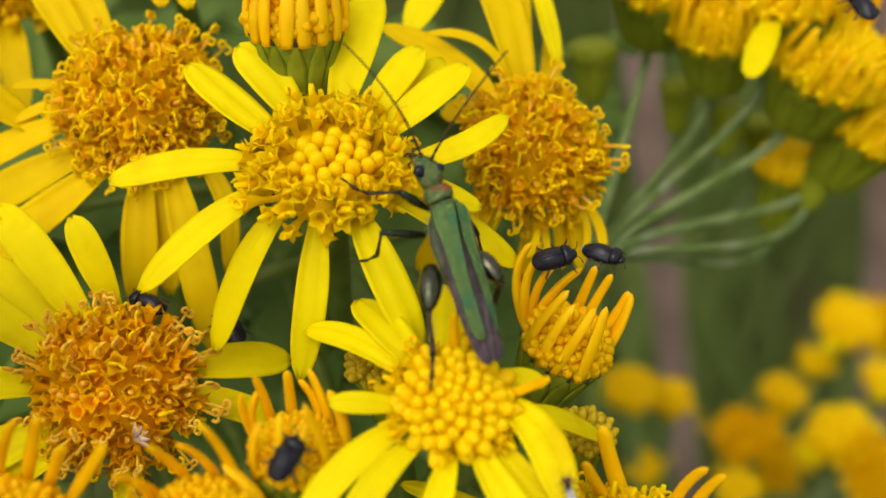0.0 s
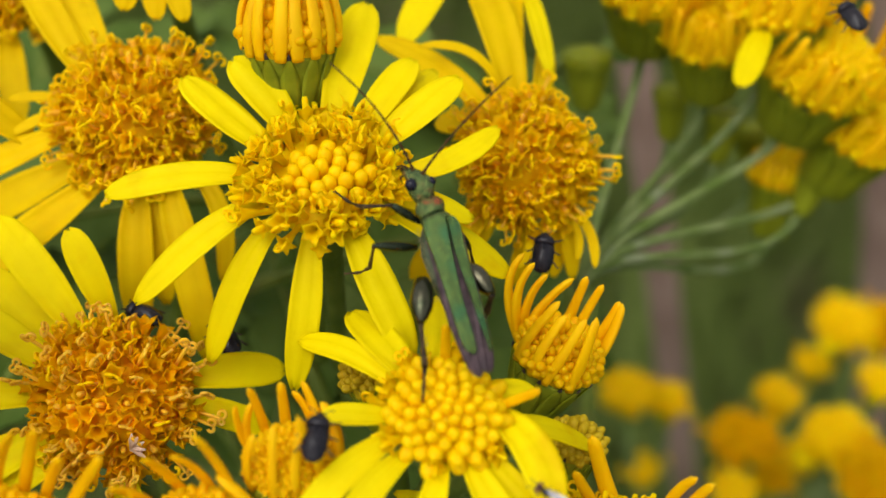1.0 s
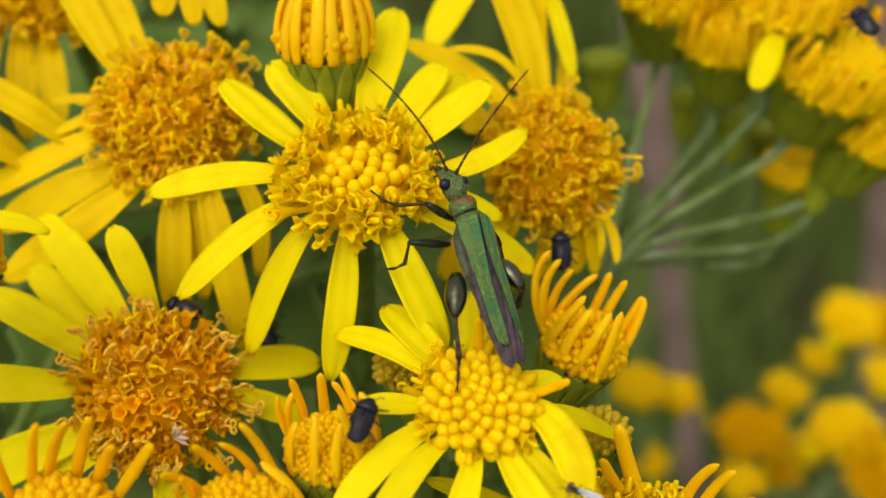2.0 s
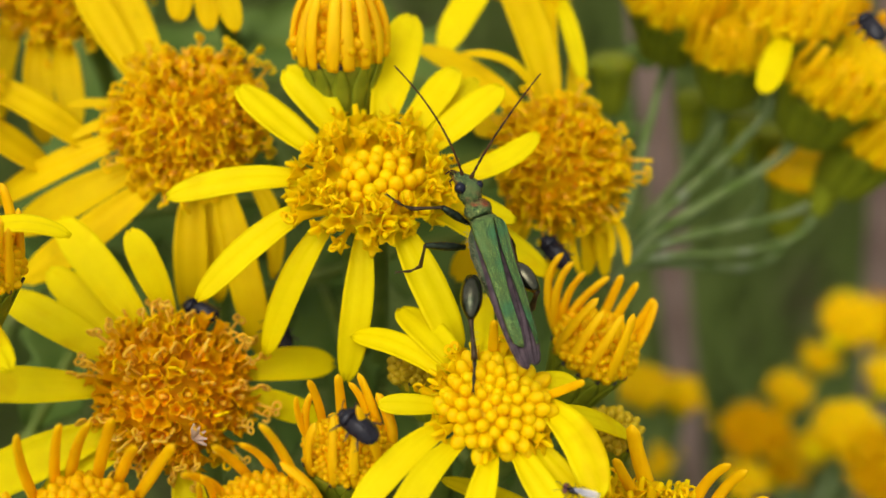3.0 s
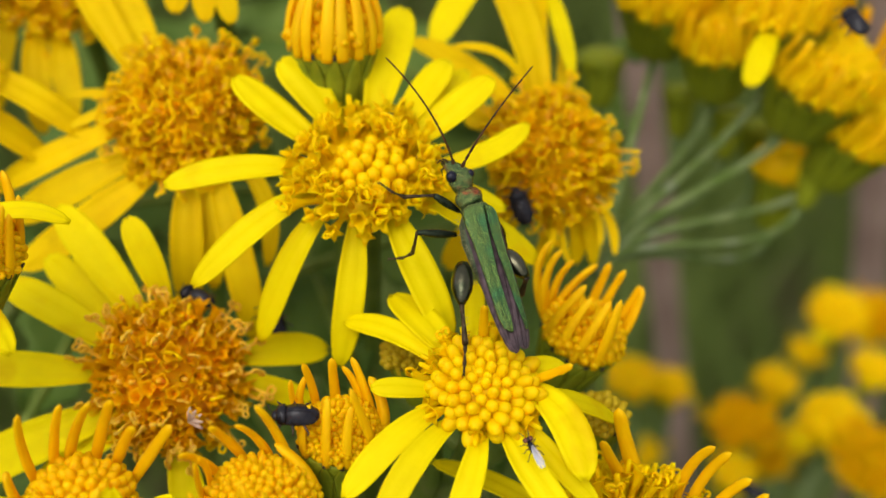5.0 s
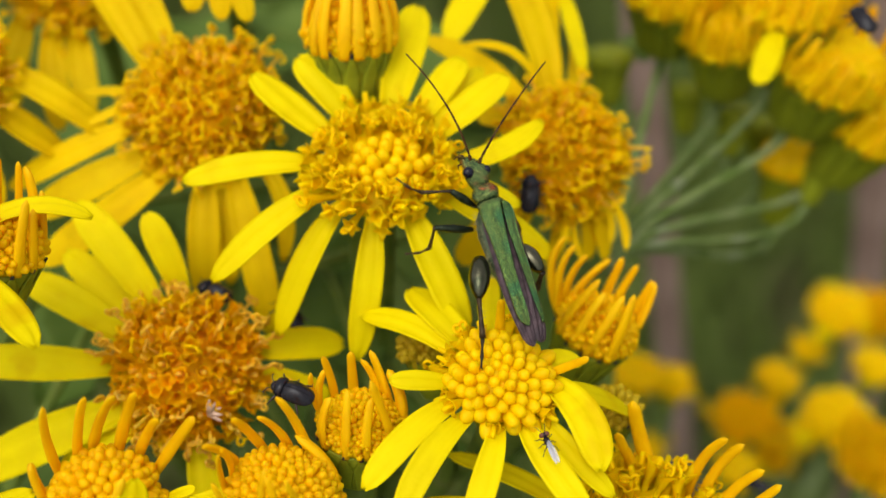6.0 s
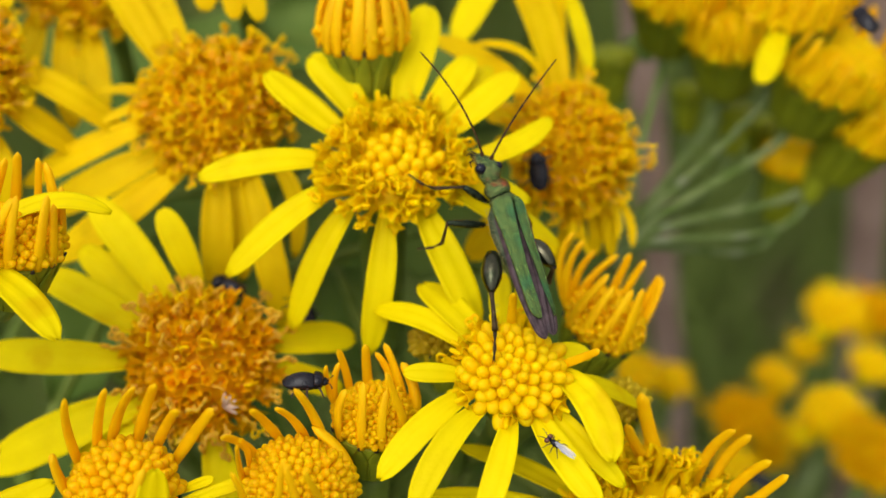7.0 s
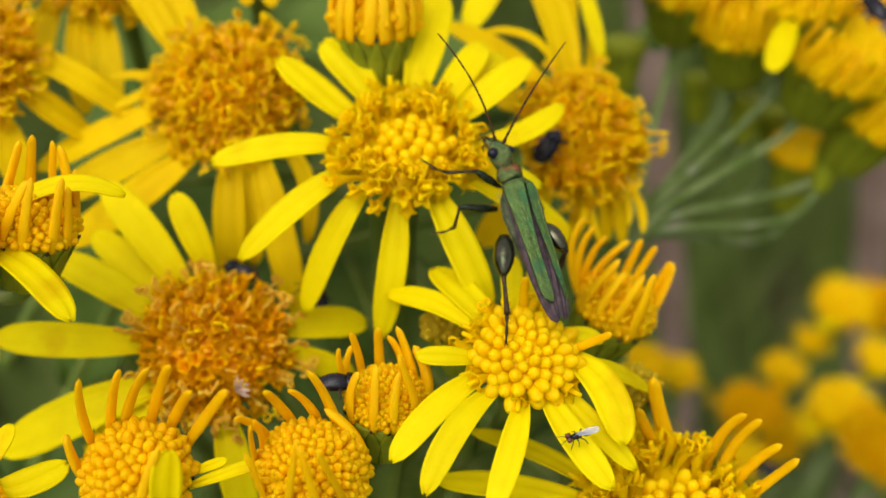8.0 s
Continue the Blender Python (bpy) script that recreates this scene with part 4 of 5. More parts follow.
# ---- the green thick-legged beetle ----
def leg(beast, joints, femur, tibia, tarsus, material=None):
    """A leg in three parts. joints: hip, knee, ankle, then the foot's points; femur: radii along the thigh."""
    a, b, c = (Vector(p) for p in joints[:3])
    n = len(femur) - 1
    v, f = loft([a.lerp(b, i / n) for i in range(n + 1)], femur, 14)
    thigh = child("leg", mesh_of("leg", v, f, material or LEG), beast)
    pts = [b.lerp(c, i / 6) for i in range(7)]
    v, f = loft(pts, [tibia * (1.15, 0.85, 0.82, 0.9, 1.0, 1.15, 1.3)[i] for i in range(7)], 8)
    child("tibia", mesh_of("tibia", v, f, SHIN), thigh)
    pts = [c] + [Vector(p) for p in joints[3:]]
    fine, half = [], []
    for i in range(len(pts) - 1):
        for k in range(6):
            fine.append(pts[i].lerp(pts[i + 1], k / 6))
            half.append(tarsus * (1.0 + 0.35 * math.sin(k / 6 * math.pi * 2 + 0.5)) * (1 - 0.1 * i))
    fine.append(pts[-1])
    half.append(tarsus * 0.7)
    v, f = loft(fine, half, 7)
    # two small claws
    d = (pts[-1] - pts[-2]).normalized()
    side = d.cross(Vector((0, 0, 1))).normalized()
    for s in (1, -1):
        p = pts[-1]
        loft([p, p + d * 0.08 + side * 0.06 * s, p + d * 0.13 + side * 0.05 * s - Vector((0, 0, 0.07))], [0.03, 0.022, 0.006], 5, (0.3, 0.2, 1), v, f)
    child("tarsus", mesh_of("tarsus", v, f, SHIN), thigh)
    return thigh


def shell(rows, thick, ridges, lift, material, name, curve=0.5, fall=0.0, arch=0.0):
    """A wing case: rows of (along, inner, outer), domed across the back, with long ribs."""
    nu = 20
    v, f = [], []
    fine = []
    for i in range(len(rows) - 1):
        for k in range(4):
            t = k / 4
            fine.append(tuple(a + (b - a) * t for a, b in zip(rows[i], rows[i + 1])))
    fine.append(rows[-1])
    for side in (1, -1):
        for y, inner, outer in fine:
            for j in range(nu + 1):
                u = j / nu
                x = inner + (outer - inner) * u
                z = lift - curve * x * x - 0.02 * abs(y) - fall * (y + 0.15) ** 2 + arch * (1 - (2 * u - 1) ** 2) + 0.085 * sum(math.exp(-((u - q) / 0.07) ** 2) for q in ridges) + side * thick
                if u in (0.0, 1.0):
                    z -= side * thick * 0.8
                v.append((x, y, z))
    k = len(fine) * (nu + 1)
    flip = rows[0][2] < rows[0][1]
    for i in range(len(fine) - 1):
        for j in range(nu):
            q = i * (nu + 1) + j
            a, b = (q, q + nu + 1, q + nu + 2, q + 1), (k + q, k + q + 1, k + q + nu + 2, k + q + nu + 1)
            f += [a[::-1], b[::-1]] if flip else [a, b]
        for j in (0, nu):
            q, w = i * (nu + 1) + j, (i + 1) * (nu + 1) + j
            f.append((q, w, k + w, k + q))
    for i in (0, len(fine) - 1):
        for j in range(nu):
            q = i * (nu + 1) + j
            f.append((q, q + 1, k + q + 1, k + q))
    me = mesh_of(name, v, f, material)
    b = bmesh.new()
    b.from_mesh(me)
    bmesh.ops.recalc_face_normals(b, faces=b.faces)
    b.to_mesh(me)
    b.free()
    return me


def hairs(beast, spots, seed, length):
    r = random.Random(seed)
    v, f = [], []
    for p, d in spots:
        for _ in range(6):
            a = Vector(p) + Vector((r.uniform(-0.06, 0.06), r.uniform(-0.25, 0.25), r.uniform(-0.1, 0.12)))
            w = (Vector(d) + Vector((r.uniform(-0.4, 0.4), r.uniform(-0.5, 0.3), r.uniform(-0.3, 0.5)))).normalized()
            loft([a, a + w * length * r.uniform(0.5, 1)], [0.008, 0.003], 3, (0.3, 0.4, 1), v, f, False)
    tagged(child("hairs", mesh_of("hairs", v, f, HAIR), beast, label="fine pale hairs"), kind="stuff")


def flower_beetle():
    top = new("flower_beetle")
    turn = Matrix((Vector((0.962, 0.265, -0.061)), Vector((-0.269, 0.891, -0.367)), Vector((-0.043, 0.369, 0.928)))).transposed()
    top.matrix_basis = PLAN @ Matrix.Translation(Vector((0.011, 1.665, -56.000)) * MM) @ turn.to_4x4()
    tagged(top, "metallic green flower beetle with swollen hind thighs standing across two flowers", "beetle")
    # abdomen and thorax below the wing cases
    ys = (0.1, -0.4, -1.2, -2.4, -3.6, -4.6, -5.4, -5.85)
    wide = (0.55, 0.80, 0.90, 0.82, 0.70, 0.58, 0.44, 0.20)
    xs = (0.05, 0.0, -0.02, 0.0, 0.06, 0.12, 0.16, 0.18)
    v, f = loft([Vector((x, y, -0.5)) for x, y in zip(xs, ys)], [(a, a * 0.62) for a in wide], 18)
    child("abdomen", mesh_of("abdomen", v, f, BODY), top, label="grey-green hairy abdomen")
    # purple-brown hind wings that show between and beside the wing cases
    child("hind_wing", shell([(-0.70, 0.50, -0.61), (-1.60, 0.51, -0.61), (-2.60, 0.50, -0.63), (-3.60, 0.44, -0.68), (-4.60, 0.36, -0.64), (-5.40, 0.26, -0.57), (-6.00, 0.19, -0.50), (-6.45, 0.14, -0.42), (-6.72, 0.12, -0.33), (-6.86, 0.04, -0.20), (-6.93, -0.06, -0.12)], 0.03, (0.3, 0.62, 0.85), 0.05, WING, "hind_wing", 0.35), top, label="folded purplish-brown hind wing")
    child("hind_wing", shell([(-0.70, 0.50, 1.02), (-1.60, 0.51, 0.97), (-2.60, 0.50, 0.92), (-3.60, 0.44, 0.91), (-4.60, 0.36, 0.86), (-5.40, 0.26, 0.82), (-6.00, 0.19, 0.76), (-6.45, 0.14, 0.66), (-6.66, 0.13, 0.58), (-6.78, 0.22, 0.50), (-6.84, 0.30, 0.40)], 0.03, (0.3, 0.62, 0.85), 0.04, WING, "hind_wing", 0.35), top, label="folded purplish-brown hind wing")
    # wing cases, gaping towards the tail
    child("wing_case", shell([(0.04, 0.51, -0.40), (-0.05, 0.50, -0.52), (-0.25, 0.48, -0.58), (-0.70, 0.42, -0.58), (-1.50, 0.34, -0.50), (-2.40, 0.26, -0.47), (-3.20, 0.19, -0.45), (-4.00, 0.17, -0.43), (-4.70, 0.17, -0.42), (-5.30, 0.17, -0.41), (-5.75, 0.12, -0.32), (-6.03, 0.04, -0.08)], 0.045, (0.08, 0.50, 0.93), 0.20, ELYTRA, "wing_case", 0.3, 0.0, 0.14), top, label="metallic green wing case narrowing to the tail")
    child("wing_case", shell([(0.02, 0.52, 0.70), (-0.07, 0.51, 0.84), (-0.20, 0.50, 0.93), (-0.45, 0.48, 0.98), (-0.75, 0.45, 0.97), (-1.50, 0.40, 0.89), (-2.40, 0.43, 0.86), (-3.20, 0.48, 0.86), (-4.00, 0.50, 0.84), (-4.70, 0.52, 0.81), (-5.30, 0.56, 0.78), (-5.75, 0.59, 0.77), (-6.03, 0.60, 0.72)], 0.045, (0.12, 0.5, 0.92), 0.21, ELYTRA, "wing_case", 0.3, 0.0, 0.09), top, label="metallic green wing case narrowing to the tail")
    # pronotum, waisted, with a raised hind rim
    path = [Vector(p) for p in ((0.04, 0.03, -0.24), (0.04, 0.08, -0.14), (0.05, 0.17, -0.10), (0.04, 0.24, -0.14), (0.02, 0.34, -0.10), (-0.01, 0.50, -0.02), (-0.05, 0.68, 0.02), (-0.08, 0.86, -0.01), (-0.10, 1.00, -0.08), (-0.11, 1.13, -0.06))]
    v, f = loft(path, [(0.60, 0.34), (0.65, 0.43), (0.65, 0.45), (0.55, 0.38), (0.54, 0.38), (0.62, 0.45), (0.66, 0.48), (0.58, 0.43), (0.45, 0.33), (0.43, 0.33)], 20)
    child("pronotum", mesh_of("pronotum", v, f, PRONOTUM), top, label="green pronotum with coppery red patches")
    # head, with eyes, jaws and feelers
    path = [Vector(p) for p in ((-0.10, 1.10, -0.18), (-0.14, 1.31, 0.02), (-0.14, 1.55, 0.12), (-0.18, 1.78, 0.21), (-0.29, 2.10, 0.21), (-0.47, 2.41, 0.14), (-0.67, 2.72, -0.06))]
    v, f = loft(path, [(0.42, 0.30), (0.50, 0.36), (0.60, 0.40), (0.56, 0.38), (0.40, 0.30), (0.28, 0.20), (0.14, 0.11)], 18)
    head = child("head", mesh_of("head", v, f, PRONOTUM), top)
    for p, s in ((Vector((-0.54, 1.69, 0.45)), 1.25), (Vector((0.32, 1.71, 0.21)), 1.0)):
        v, f = lathe([(0.0, -0.22)] + [(0.22 * math.cos(a), 0.22 * math.sin(a)) for a in (-1.2, -0.8, -0.4, 0, 0.4, 0.8, 1.2)] + [(0.01, 0.22)], 14)
        child("eye", mesh_of("eye", v, f, EYE_BLACK), head, Matrix.Translation(p * MM) @ Matrix.Scale(s, 4), "bulging black eye")
    for what, pp in zip(("mandible", "palp", "palp"), (((-0.63, 2.58, 0.07), (-0.77, 2.69, 0.29), (-0.94, 2.69, 0.10)), ((-0.60, 2.43, 0.01), (-0.85, 2.38, -0.08), (-0.82, 2.24, -0.37)), ((-0.47, 2.49, 0.23), (-0.54, 2.60, 0.39), (-0.69, 2.72, 0.31)))):
        v, f = loft([Vector(p) for p in pp], [0.06, 0.05, 0.035], 6, (0.2, 0.1, 1))
        child(what, mesh_of(what, v, f, ANTENNA), head)
    feelers = []
    for pts in (((-0.30, 2.13, 0.82), (-0.37, 2.71, 1.53), (-0.55, 4.37, 2.59), (-2.03, 6.77, 3.45)), ((0.02, 1.89, 0.75), (0.75, 2.50, 1.52), (1.98, 3.42, 2.39), (4.07, 4.77, 3.06))):
        p = [Vector(q) for q in pts]
        line = [q - p[0] for q in bezier4(p[0], p[1], p[2], p[3], 44)]
        half = [0.095 if i < 3 else (0.066 if i % 4 else 0.050) * (1 - 0.45 * i / 44) for i in range(45)]
        v, f = loft(line, half, 7, (0.1, 0.2, 1))
        feelers.append(child("antenna", mesh_of("antenna", v, f, ANTENNA), top, Matrix.Translation(p[0] * MM), "long thin brown segmented antenna"))
    # legs
    leg(top, [(-0.57, 0.40, -0.60), (-1.52, 1.08, 0.32), (-2.81, 1.66, -0.25), (-3.21, 2.29, -0.88), (-3.66, 3.07, -1.20)], [0.11, 0.16, 0.20, 0.18, 0.12], 0.085, 0.065)
    leg(top, [(-0.99, -0.50, -0.99), (-2.71, -0.24, -0.15), (-3.12, -0.64, -1.43), (-3.57, -0.51, -2.01), (-4.16, -0.31, -2.21)], [0.12, 0.19, 0.21, 0.17, 0.11], 0.085, 0.065)
    leg(top, [(-1.14, -2.19, -0.34), (-1.75, -4.11, -0.05), (-2.06, -5.73, -0.71), (-2.28, -6.39, -0.75), (-2.51, -7.03, -0.65)], [0.26, 0.42, 0.48, 0.50, 0.46, 0.33, 0.15], 0.115, 0.075, FEMUR)
    leg(top, [(0.83, -1.99, -0.73), (1.43, -3.50, -0.69), (1.06, -3.93, -1.48), (0.90, -4.04, -2.74), (0.78, -4.32, -3.46)], [0.20, 0.36, 0.44, 0.45, 0.40, 0.30, 0.18], 0.14, 0.06, FEMUR)
    leg(top, [(0.88, -0.12, -1.20), (1.23, -0.74, -2.02), (1.28, -1.08, -3.36), (1.41, -1.16, -3.99), (1.50, -1.34, -4.35)], [0.10, 0.14, 0.15, 0.1], 0.07, 0.05)
    hairs(top, [((-0.78, -0.3 - 0.35 * i, -0.35), (-1, -0.2, 0.2)) for i in range(9)] + [((-0.70, -0.1 - 0.3 * i, -0.15), (-0.8, -0.1, 0.6)) for i in range(9)] + [((-1.78 - 0.31 * q, -4.25 - 1.62 * q, -0.08 - 0.66 * q), (1, 0.05, 0)) for q in (0.2, 0.4, 0.6, 0.8)], 4, 0.26)
    return top, feelers


green_beetle, green_feelers = flower_beetle()


# ---- small black beetles ----
def pollen_beetle(label, size=1.0):
    """An oval black beetle about two millimetres long; it looks along y."""
    top = new("pollen_beetle")
    tagged(top, label, "beetle", "small black beetles")
    s = size
    v, f = loft([Vector((0, y * s, 0.28 * s)) for y in (0.45, 0.2, -0.2, -0.6, -0.86, -1.0, -1.06)], [(a * s, a * 0.66 * s) for a in (0.40, 0.49, 0.50, 0.46, 0.36, 0.22, 0.06)], 14)
    child("abdomen", mesh_of("abdomen", v, f, BLACK), top)
    cases = []
    for side in (1, -1):
        rows = [(0.38, 0.0, 0.48), (0.15, 0.0, 0.51), (-0.25, 0.0, 0.52), (-0.62, 0.0, 0.48), (-0.86, 0.0, 0.39), (-1.0, 0.0, 0.25), (-1.06, 0.0, 0.08)]
        me = shell([(y * s, a * side * s + 0.004 * side, b * side * s) for y, a, b in rows], 0.02, (), 0.74 * s, BLACK, "wing_case", 1.35 / s, 0.46 / s)
        cases.append(child("wing_case", me, top))
    v, f = loft([Vector((0, y * s, 0.36 * s)) for y in (0.36, 0.42, 0.58, 0.74, 0.80)], [(a * s, a * 0.74 * s) for a in (0.44, 0.50, 0.49, 0.40, 0.24)], 14)
    child("pronotum", mesh_of("pronotum", v, f, BLACK), top)
    v, f = loft([Vector((0, y * s, 0.28 * s)) for y in (0.74, 0.84, 0.95, 1.02)], [(a * s, a * 0.6 * s) for a in (0.25, 0.27, 0.2, 0.06)], 12)
    head = child("head", mesh_of("head", v, f, BLACK), top)
    for side in (1, -1):
        pts = [Vector((0.12 * side, 0.95, 0.28)) * s, Vector((0.28 * side, 1.1, 0.30)) * s, Vector((0.42 * side, 1.16, 0.26)) * s, Vector((0.50 * side, 1.18, 0.24)) * s]
        v, f = loft(pts, [0.022 * s, 0.018 * s, 0.022 * s, 0.045 * s], 6)
        child("antenna", mesh_of("antenna", v, f, BROWN_LEG), head)
        for y0, y1 in ((0.5, 0.78), (0.1, 0.05), (-0.3, -0.62)):
            pts = [Vector((0.25 * side, y0, 0.18)) * s, Vector((0.55 * side, (y0 + y1) / 2, 0.26)) * s, Vector((0.74 * side, y1, 0.02)) * s, Vector((0.86 * side, y1 + 0.06, -0.02)) * s]
            v, f = loft(pts, [0.06 * s, 0.055 * s, 0.04 * s, 0.02 * s], 6)
            child("leg", mesh_of("leg", v, f, BROWN_LEG), top)
    return top, cases


def small_wasp():
    """A tiny dark wasp with red-brown eyes and clear folded wings; it looks along y."""
    top = new("small_wasp")
    tagged(top, "tiny dark wasp with reddish eyes and clear whitish wings", "wasp")
    v, f = loft([Vector((0, y, 0.30)) for y in (0.34, 0.24, 0.05, -0.12, -0.2)], [0.06, 0.13, 0.16, 0.12, 0.05], 12)
    child("thorax", mesh_of("thorax", v, f, BLACK), top)
    v, f = loft([Vector((0, y, z)) for y, z in ((-0.18, 0.28), (-0.26, 0.27), (-0.42, 0.25), (-0.6, 0.23), (-0.74, 0.21))], [0.03, 0.09, 0.125, 0.09, 0.02], 12)
    child("abdomen", mesh_of("abdomen", v, f, BLACK), top)
    v, f = loft([Vector((0, y, 0.30)) for y in (0.34, 0.40, 0.48, 0.54)], [(0.10, 0.1), (0.16, 0.13), (0.15, 0.13), (0.06, 0.06)], 12)
    head = child("head", mesh_of("head", v, f, BLACK), top)
    for side in (1, -1):
        v, f = lathe([(0.0, -0.12)] + [(0.125 * math.cos(a), 0.125 * math.sin(a)) for a in (-1, -0.5, 0, 0.5, 1)] + [(0.005, 0.12)], 10)
        child("eye", mesh_of("eye", v, f, RED_EYE), head, shift(0.12 * side, 0.44, 0.32), "red-brown eye")
        pts = [Vector((0.05 * side, 0.52, 0.32)), Vector((0.14 * side, 0.70, 0.38)), Vector((0.22 * side, 0.92, 0.30))]
        v, f = loft(pts, [0.018, 0.016, 0.010], 5)
        child("antenna", mesh_of("antenna", v, f, BROWN_LEG), head)
        rows = [(0.1, 0.0, 0.06), (-0.1, -0.02, 0.11), (-0.4, -0.03, 0.16), (-0.75, -0.02, 0.16), (-0.95, 0.02, 0.11), (-1.0, 0.05, 0.08)]
        me = shell([(y, a * side, b * side) for y, a, b in rows], 0.008, (0.35,), 0.44 + 0.01 * side, GAUZE, "wing")
        child("wing", me, top, label="clear whitish wing")
        for y0, y1 in ((0.24, 0.42), (0.08, 0.05), (-0.08, -0.36)):
            pts = [Vector((0.08 * side, y0, 0.2)), Vector((0.26 * side, (y0 + y1) / 2, 0.26)), Vector((0.36 * side, y1, 0.0)), Vector((0.42 * side, y1 + 0.05, -0.02))]
            v, f = loft(pts, [0.03, 0.024, 0.018, 0.01], 5)
            child("leg", mesh_of("leg", v, f, BROWN_LEG), top)
    return top


walker, _ = pollen_beetle("glossy black pollen beetle walking over a golden bud")
climber, _ = pollen_beetle("black pollen beetle with bluish sheen climbing an orange flower head")
flyer, flyer_cases = pollen_beetle("black pollen beetle that takes off from a half-open bud")
flyer_wings = []
for side in (1, -1):
    me = shell([(0.3, 0.0, 0.1 * side), (-0.2, 0.0, 0.36 * side), (-0.9, 0.0, 0.46 * side), (-1.3, 0.05 * side, 0.2 * side)], 0.008, (0.3,), 0.50, GAUZE, "wing")
    flyer_wings.append(child("wing", me, flyer, Matrix.Scale(0.8, 4), "clear hind wing"))
wasp = small_wasp()
STILL = (
    (-13.6, -2.7, -62.9, -50, 60),
    (-9.9, -3.9, -63.9, -40, 30),
    (20.6, 11.8, -67.2, -40, 20),
    (20.5, -17.3, -89.6, -40, 60),
)
for x, y, z, tilt, turn in STILL:
    bug, _ = pollen_beetle("small black beetle half hidden among the florets")
    bug.matrix_basis = placed(x, y, z, tilt) @ pose(0, 0, 0, 0, 0, turn)


# ---- what moves ----
def crawl(rows):
    return [(t, placed(x, y, z, tilt) @ pose(0, 0, 0, 0, 0, turn)) for t, x, y, z, tilt, turn in rows]


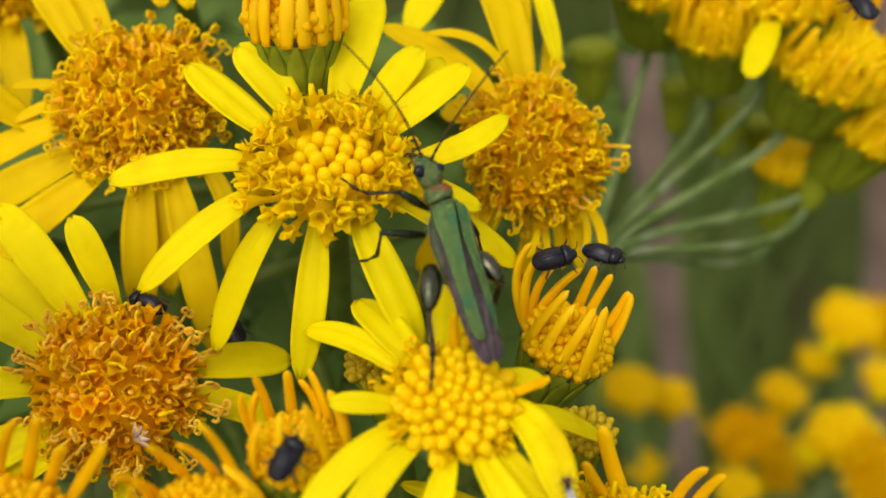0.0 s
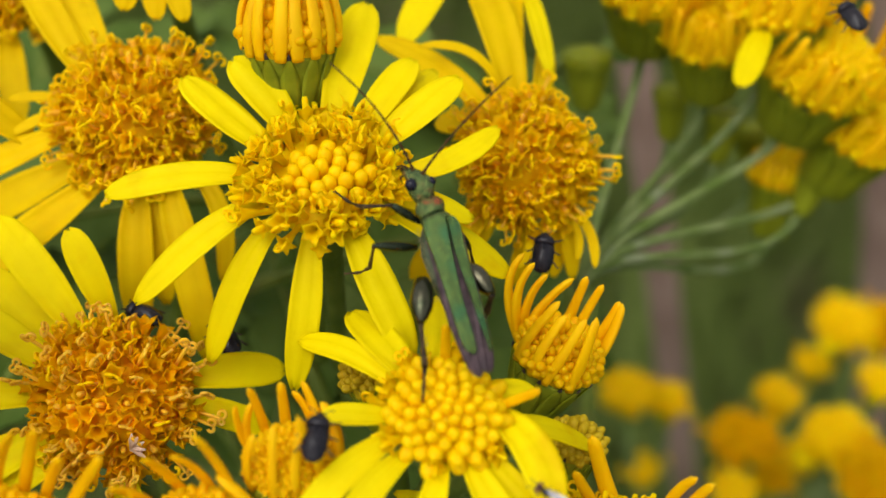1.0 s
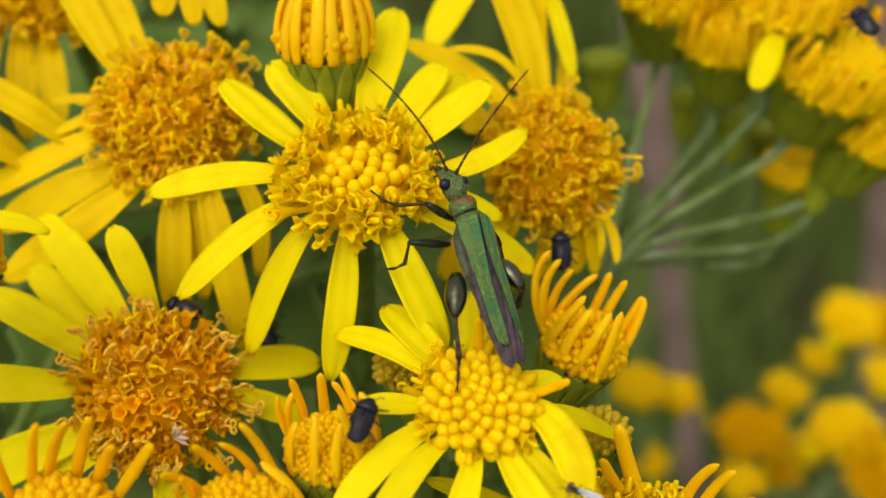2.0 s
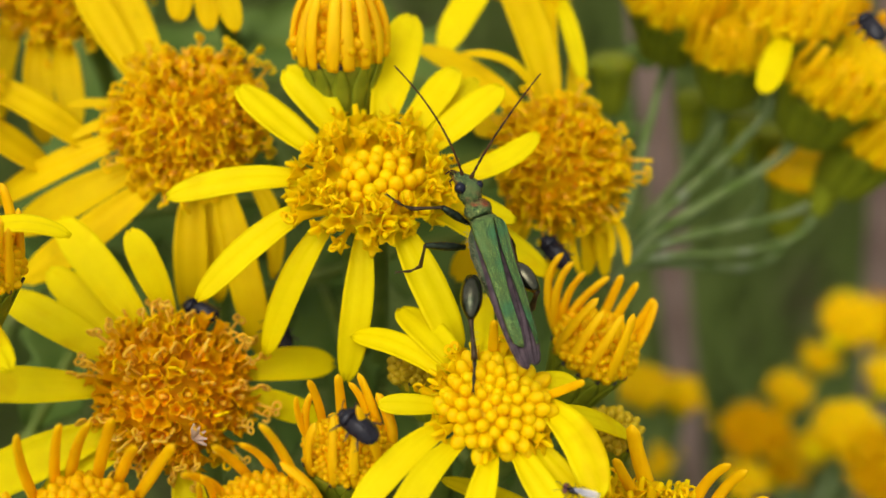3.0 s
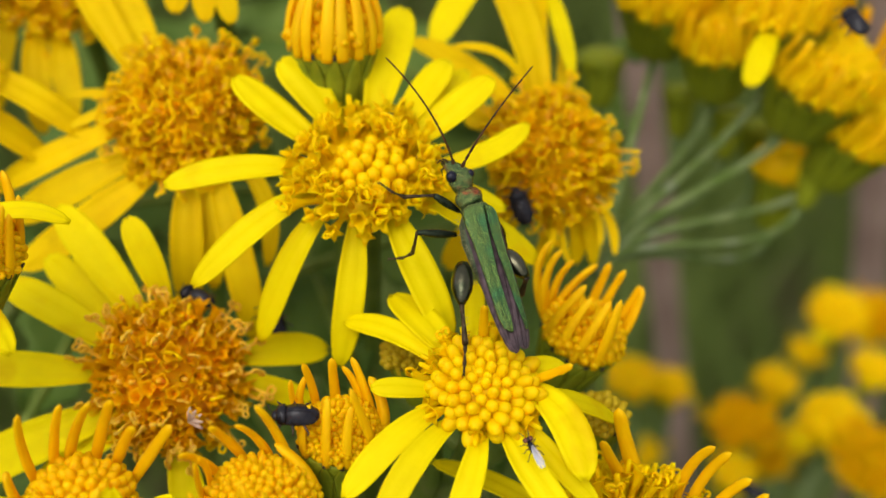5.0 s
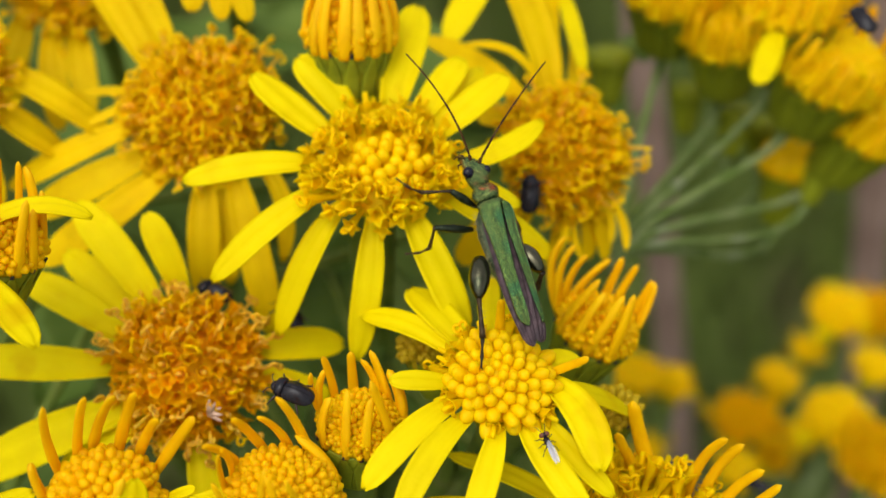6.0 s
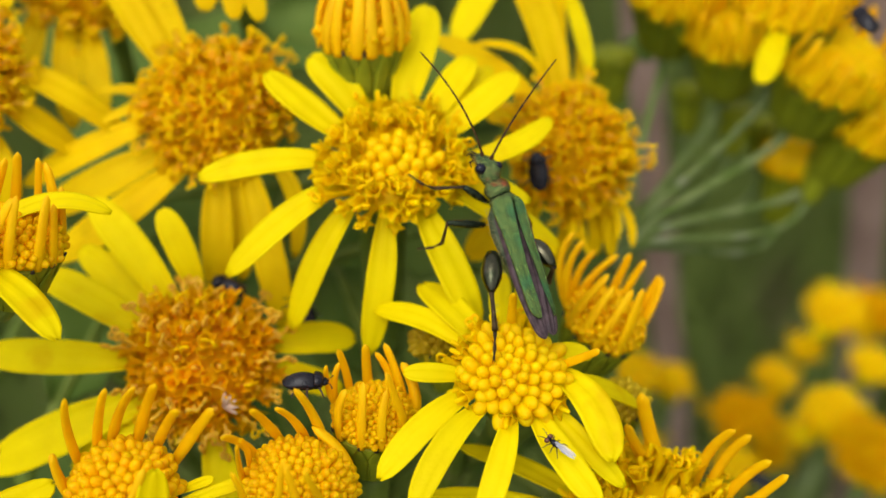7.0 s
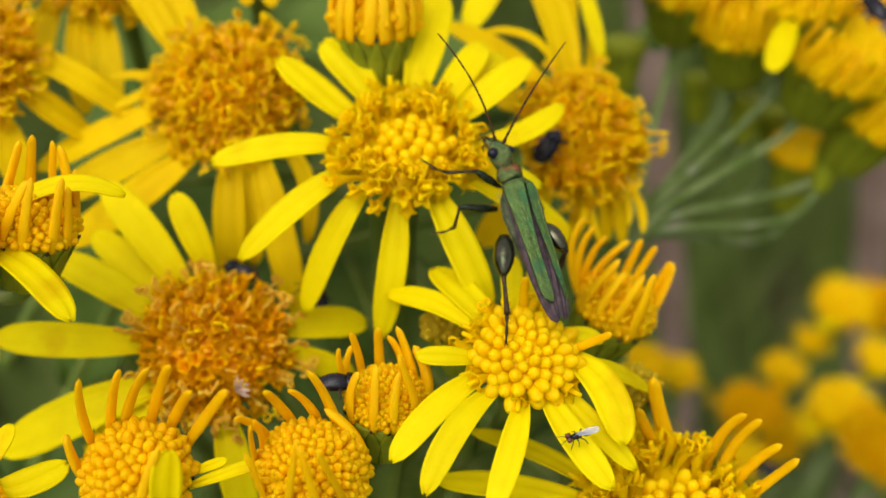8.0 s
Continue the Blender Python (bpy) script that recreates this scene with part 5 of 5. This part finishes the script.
def motions():
    walk(walker, crawl([
        (0, -5.98, -8.12, -52.7, -25, -30),
        (0.5, -4.88, -7.6, -52.4, -30, -25),
        (1, -4.6, -6.9, -52.6, -30, -8),
        (1.5, -4.35, -6.81, -53.2, -30, -22),
        (2.8, -4.95, -6.76, -52.55, -30, 22),
        (3, -5.3, -6.9, -52.55, -30, 50),
        (3.5, -5.85, -6.85, -52.55, -30, 68),
        (4, -6.6, -6.87, -52.55, -30, 80),
        (4.5, -6.88, -7.25, -52.55, -30, 88),
        (5, -7.74, -7.33, -53.3, -35, 90),
        (5.2, -7.88, -7.3, -53.9, -40, 80),
        (6.3, -9.29, -6.63, -53.7, -35, 55),
        (6.5, -9.52, -6.67, -53.7, -55, -20),
        (7, -8.93, -6.74, -54.1, -62, -88),
        (7.5, -8.21, -7.12, -54.6, -62, -88),
        (8, -8.09, -7.65, -54.9, -62, -88),
    ]))
    walk(climber, crawl([
        (0, 5.01, -0.51, -61.3, -20, -75),
        (0.5, 4.93, 0.03, -64.4, -20, -10),
        (1, 5.1, 0.24, -64.4, -20, -8),
        (1.5, 4.95, 0.29, -64.4, -20, -5),
        (2.8, 4.16, 0.03, -64.8, -20, 25),
        (3, 3.9, 0.22, -64.9, -20, 35),
        (3.5, 3.72, 0.48, -64.9, -20, 45),
        (4, 3.28, 1.2, -64.8, -20, 40),
        (4.5, 2.97, 1.73, -64.6, -15, 18),
        (5, 2.68, 2.06, -64.6, -10, 18),
        (5.2, 2.61, 2.06, -64.6, -10, 15),
        (6.3, 2.41, 2.79, -64.18, -10, -8),
        (6.5, 2.38, 3.04, -64.07, -10, -8),
        (7, 2.41, 3.46, -64.03, -10, 5),
        (7.5, 2.44, 3.8, -64.02, -10, -10),
        (8, 2.32, 4.04, -64.11, -10, -35),
    ]))
    walk(wasp, crawl([
        (0, 4.78, -9.33, -51.9, -30, 10),
        (0.5, 4.61, -9.36, -51.8, -30, 40),
        (1, 4.37, -8.99, -51.85, -30, 60),
        (1.5, 4.44, -9.32, -51.75, -30, 60),
        (2.8, 4.07, -9.68, -52.3, -30, 80),
        (3, 3.69, -9.61, -52.35, -30, 75),
        (3.5, 3.36, -9.69, -52.3, -30, 85),
        (4, 2.64, -9.63, -52.1, -30, 85),
        (4.5, 2.69, -9.3, -52.35, -30, 45),
        (5, 2.41, -8.68, -52.75, -30, 25),
        (5.2, 2.49, -8.71, -52.7, -30, 20),
        (6.3, 2.31, -8.95, -52.6, -30, 25),
        (6.5, 2.46, -9.2, -52.4, -30, 40),
        (7, 2.15, -9.23, -52.35, -30, 50),
        (7.5, 2.1, -9.3, -52.3, -30, 55),
        (8, 2.55, -9.57, -52.1, -35, 108),
    ]))
    walk(flyer, crawl([
        (0, 7.35, -0.47, -62.44, -50, -115),
        (0.5, 7.57, -0.59, -62.44, -50, -120),
        (0.6, 7.23, -0.62, -62.44, -50, -120),
        (0.7, 7.41, -0.23, -62.16, -50, -120),
        (0.8, 15.43, -2.50, -62.72, -20, -60),
        (0.9, 25.46, -4.40, -62.72, -20, -60),
        (2.4, 600.0, 88.4, -1184.4, -45, -60),
        (8, 600.0, 88.4, -1184.4, -45, -60),
    ]))
    for ob, side in zip(flyer_cases, (1, -1)):
        shut, spread = pose(0, 0, 0), pose(0.0002 * side, 0.0003, 0.0003, -50, 20 * side, -50 * side)
        walk(ob, [(0.0, shut), (0.6, shut), (0.7, spread), (8.0, spread)])
    for ob, side in zip(flyer_wings, (1, -1)):
        shut, spread = pose(0, 0, 0), pose(0.0002 * side, 0, 0.0001, -20, -20 * side, 65 * side)
        walk(ob, [(0.0, shut), (0.6, shut), (0.7, spread), (8.0, spread)])
    left, right = (ob.matrix_basis.copy() for ob in green_feelers)
    for ob, home, sway in (
        (green_feelers[0], left, ((0, 2), (0.5, 3), (1, 5.5), (1.5, 7), (2.8, 0), (3, -1), (3.5, 0), (4.5, 0.5), (5, 0), (6.5, -1.5), (7, -1.5), (7.5, -0.5), (8, -4.5))),
        (green_feelers[1], right, ((0, -1.6), (0.5, -1), (1, -10), (1.5, -1.7), (2.8, -1), (3, 0), (3.5, 0), (4.5, -1.2), (5, -1.5), (6.5, 1.4), (7, 0.9), (7.5, 2.5), (8, 3))),
    ):
        walk(ob, [(t, home @ pose(0, 0, 0, 0, 0, a)) for t, a in sway])


motions()
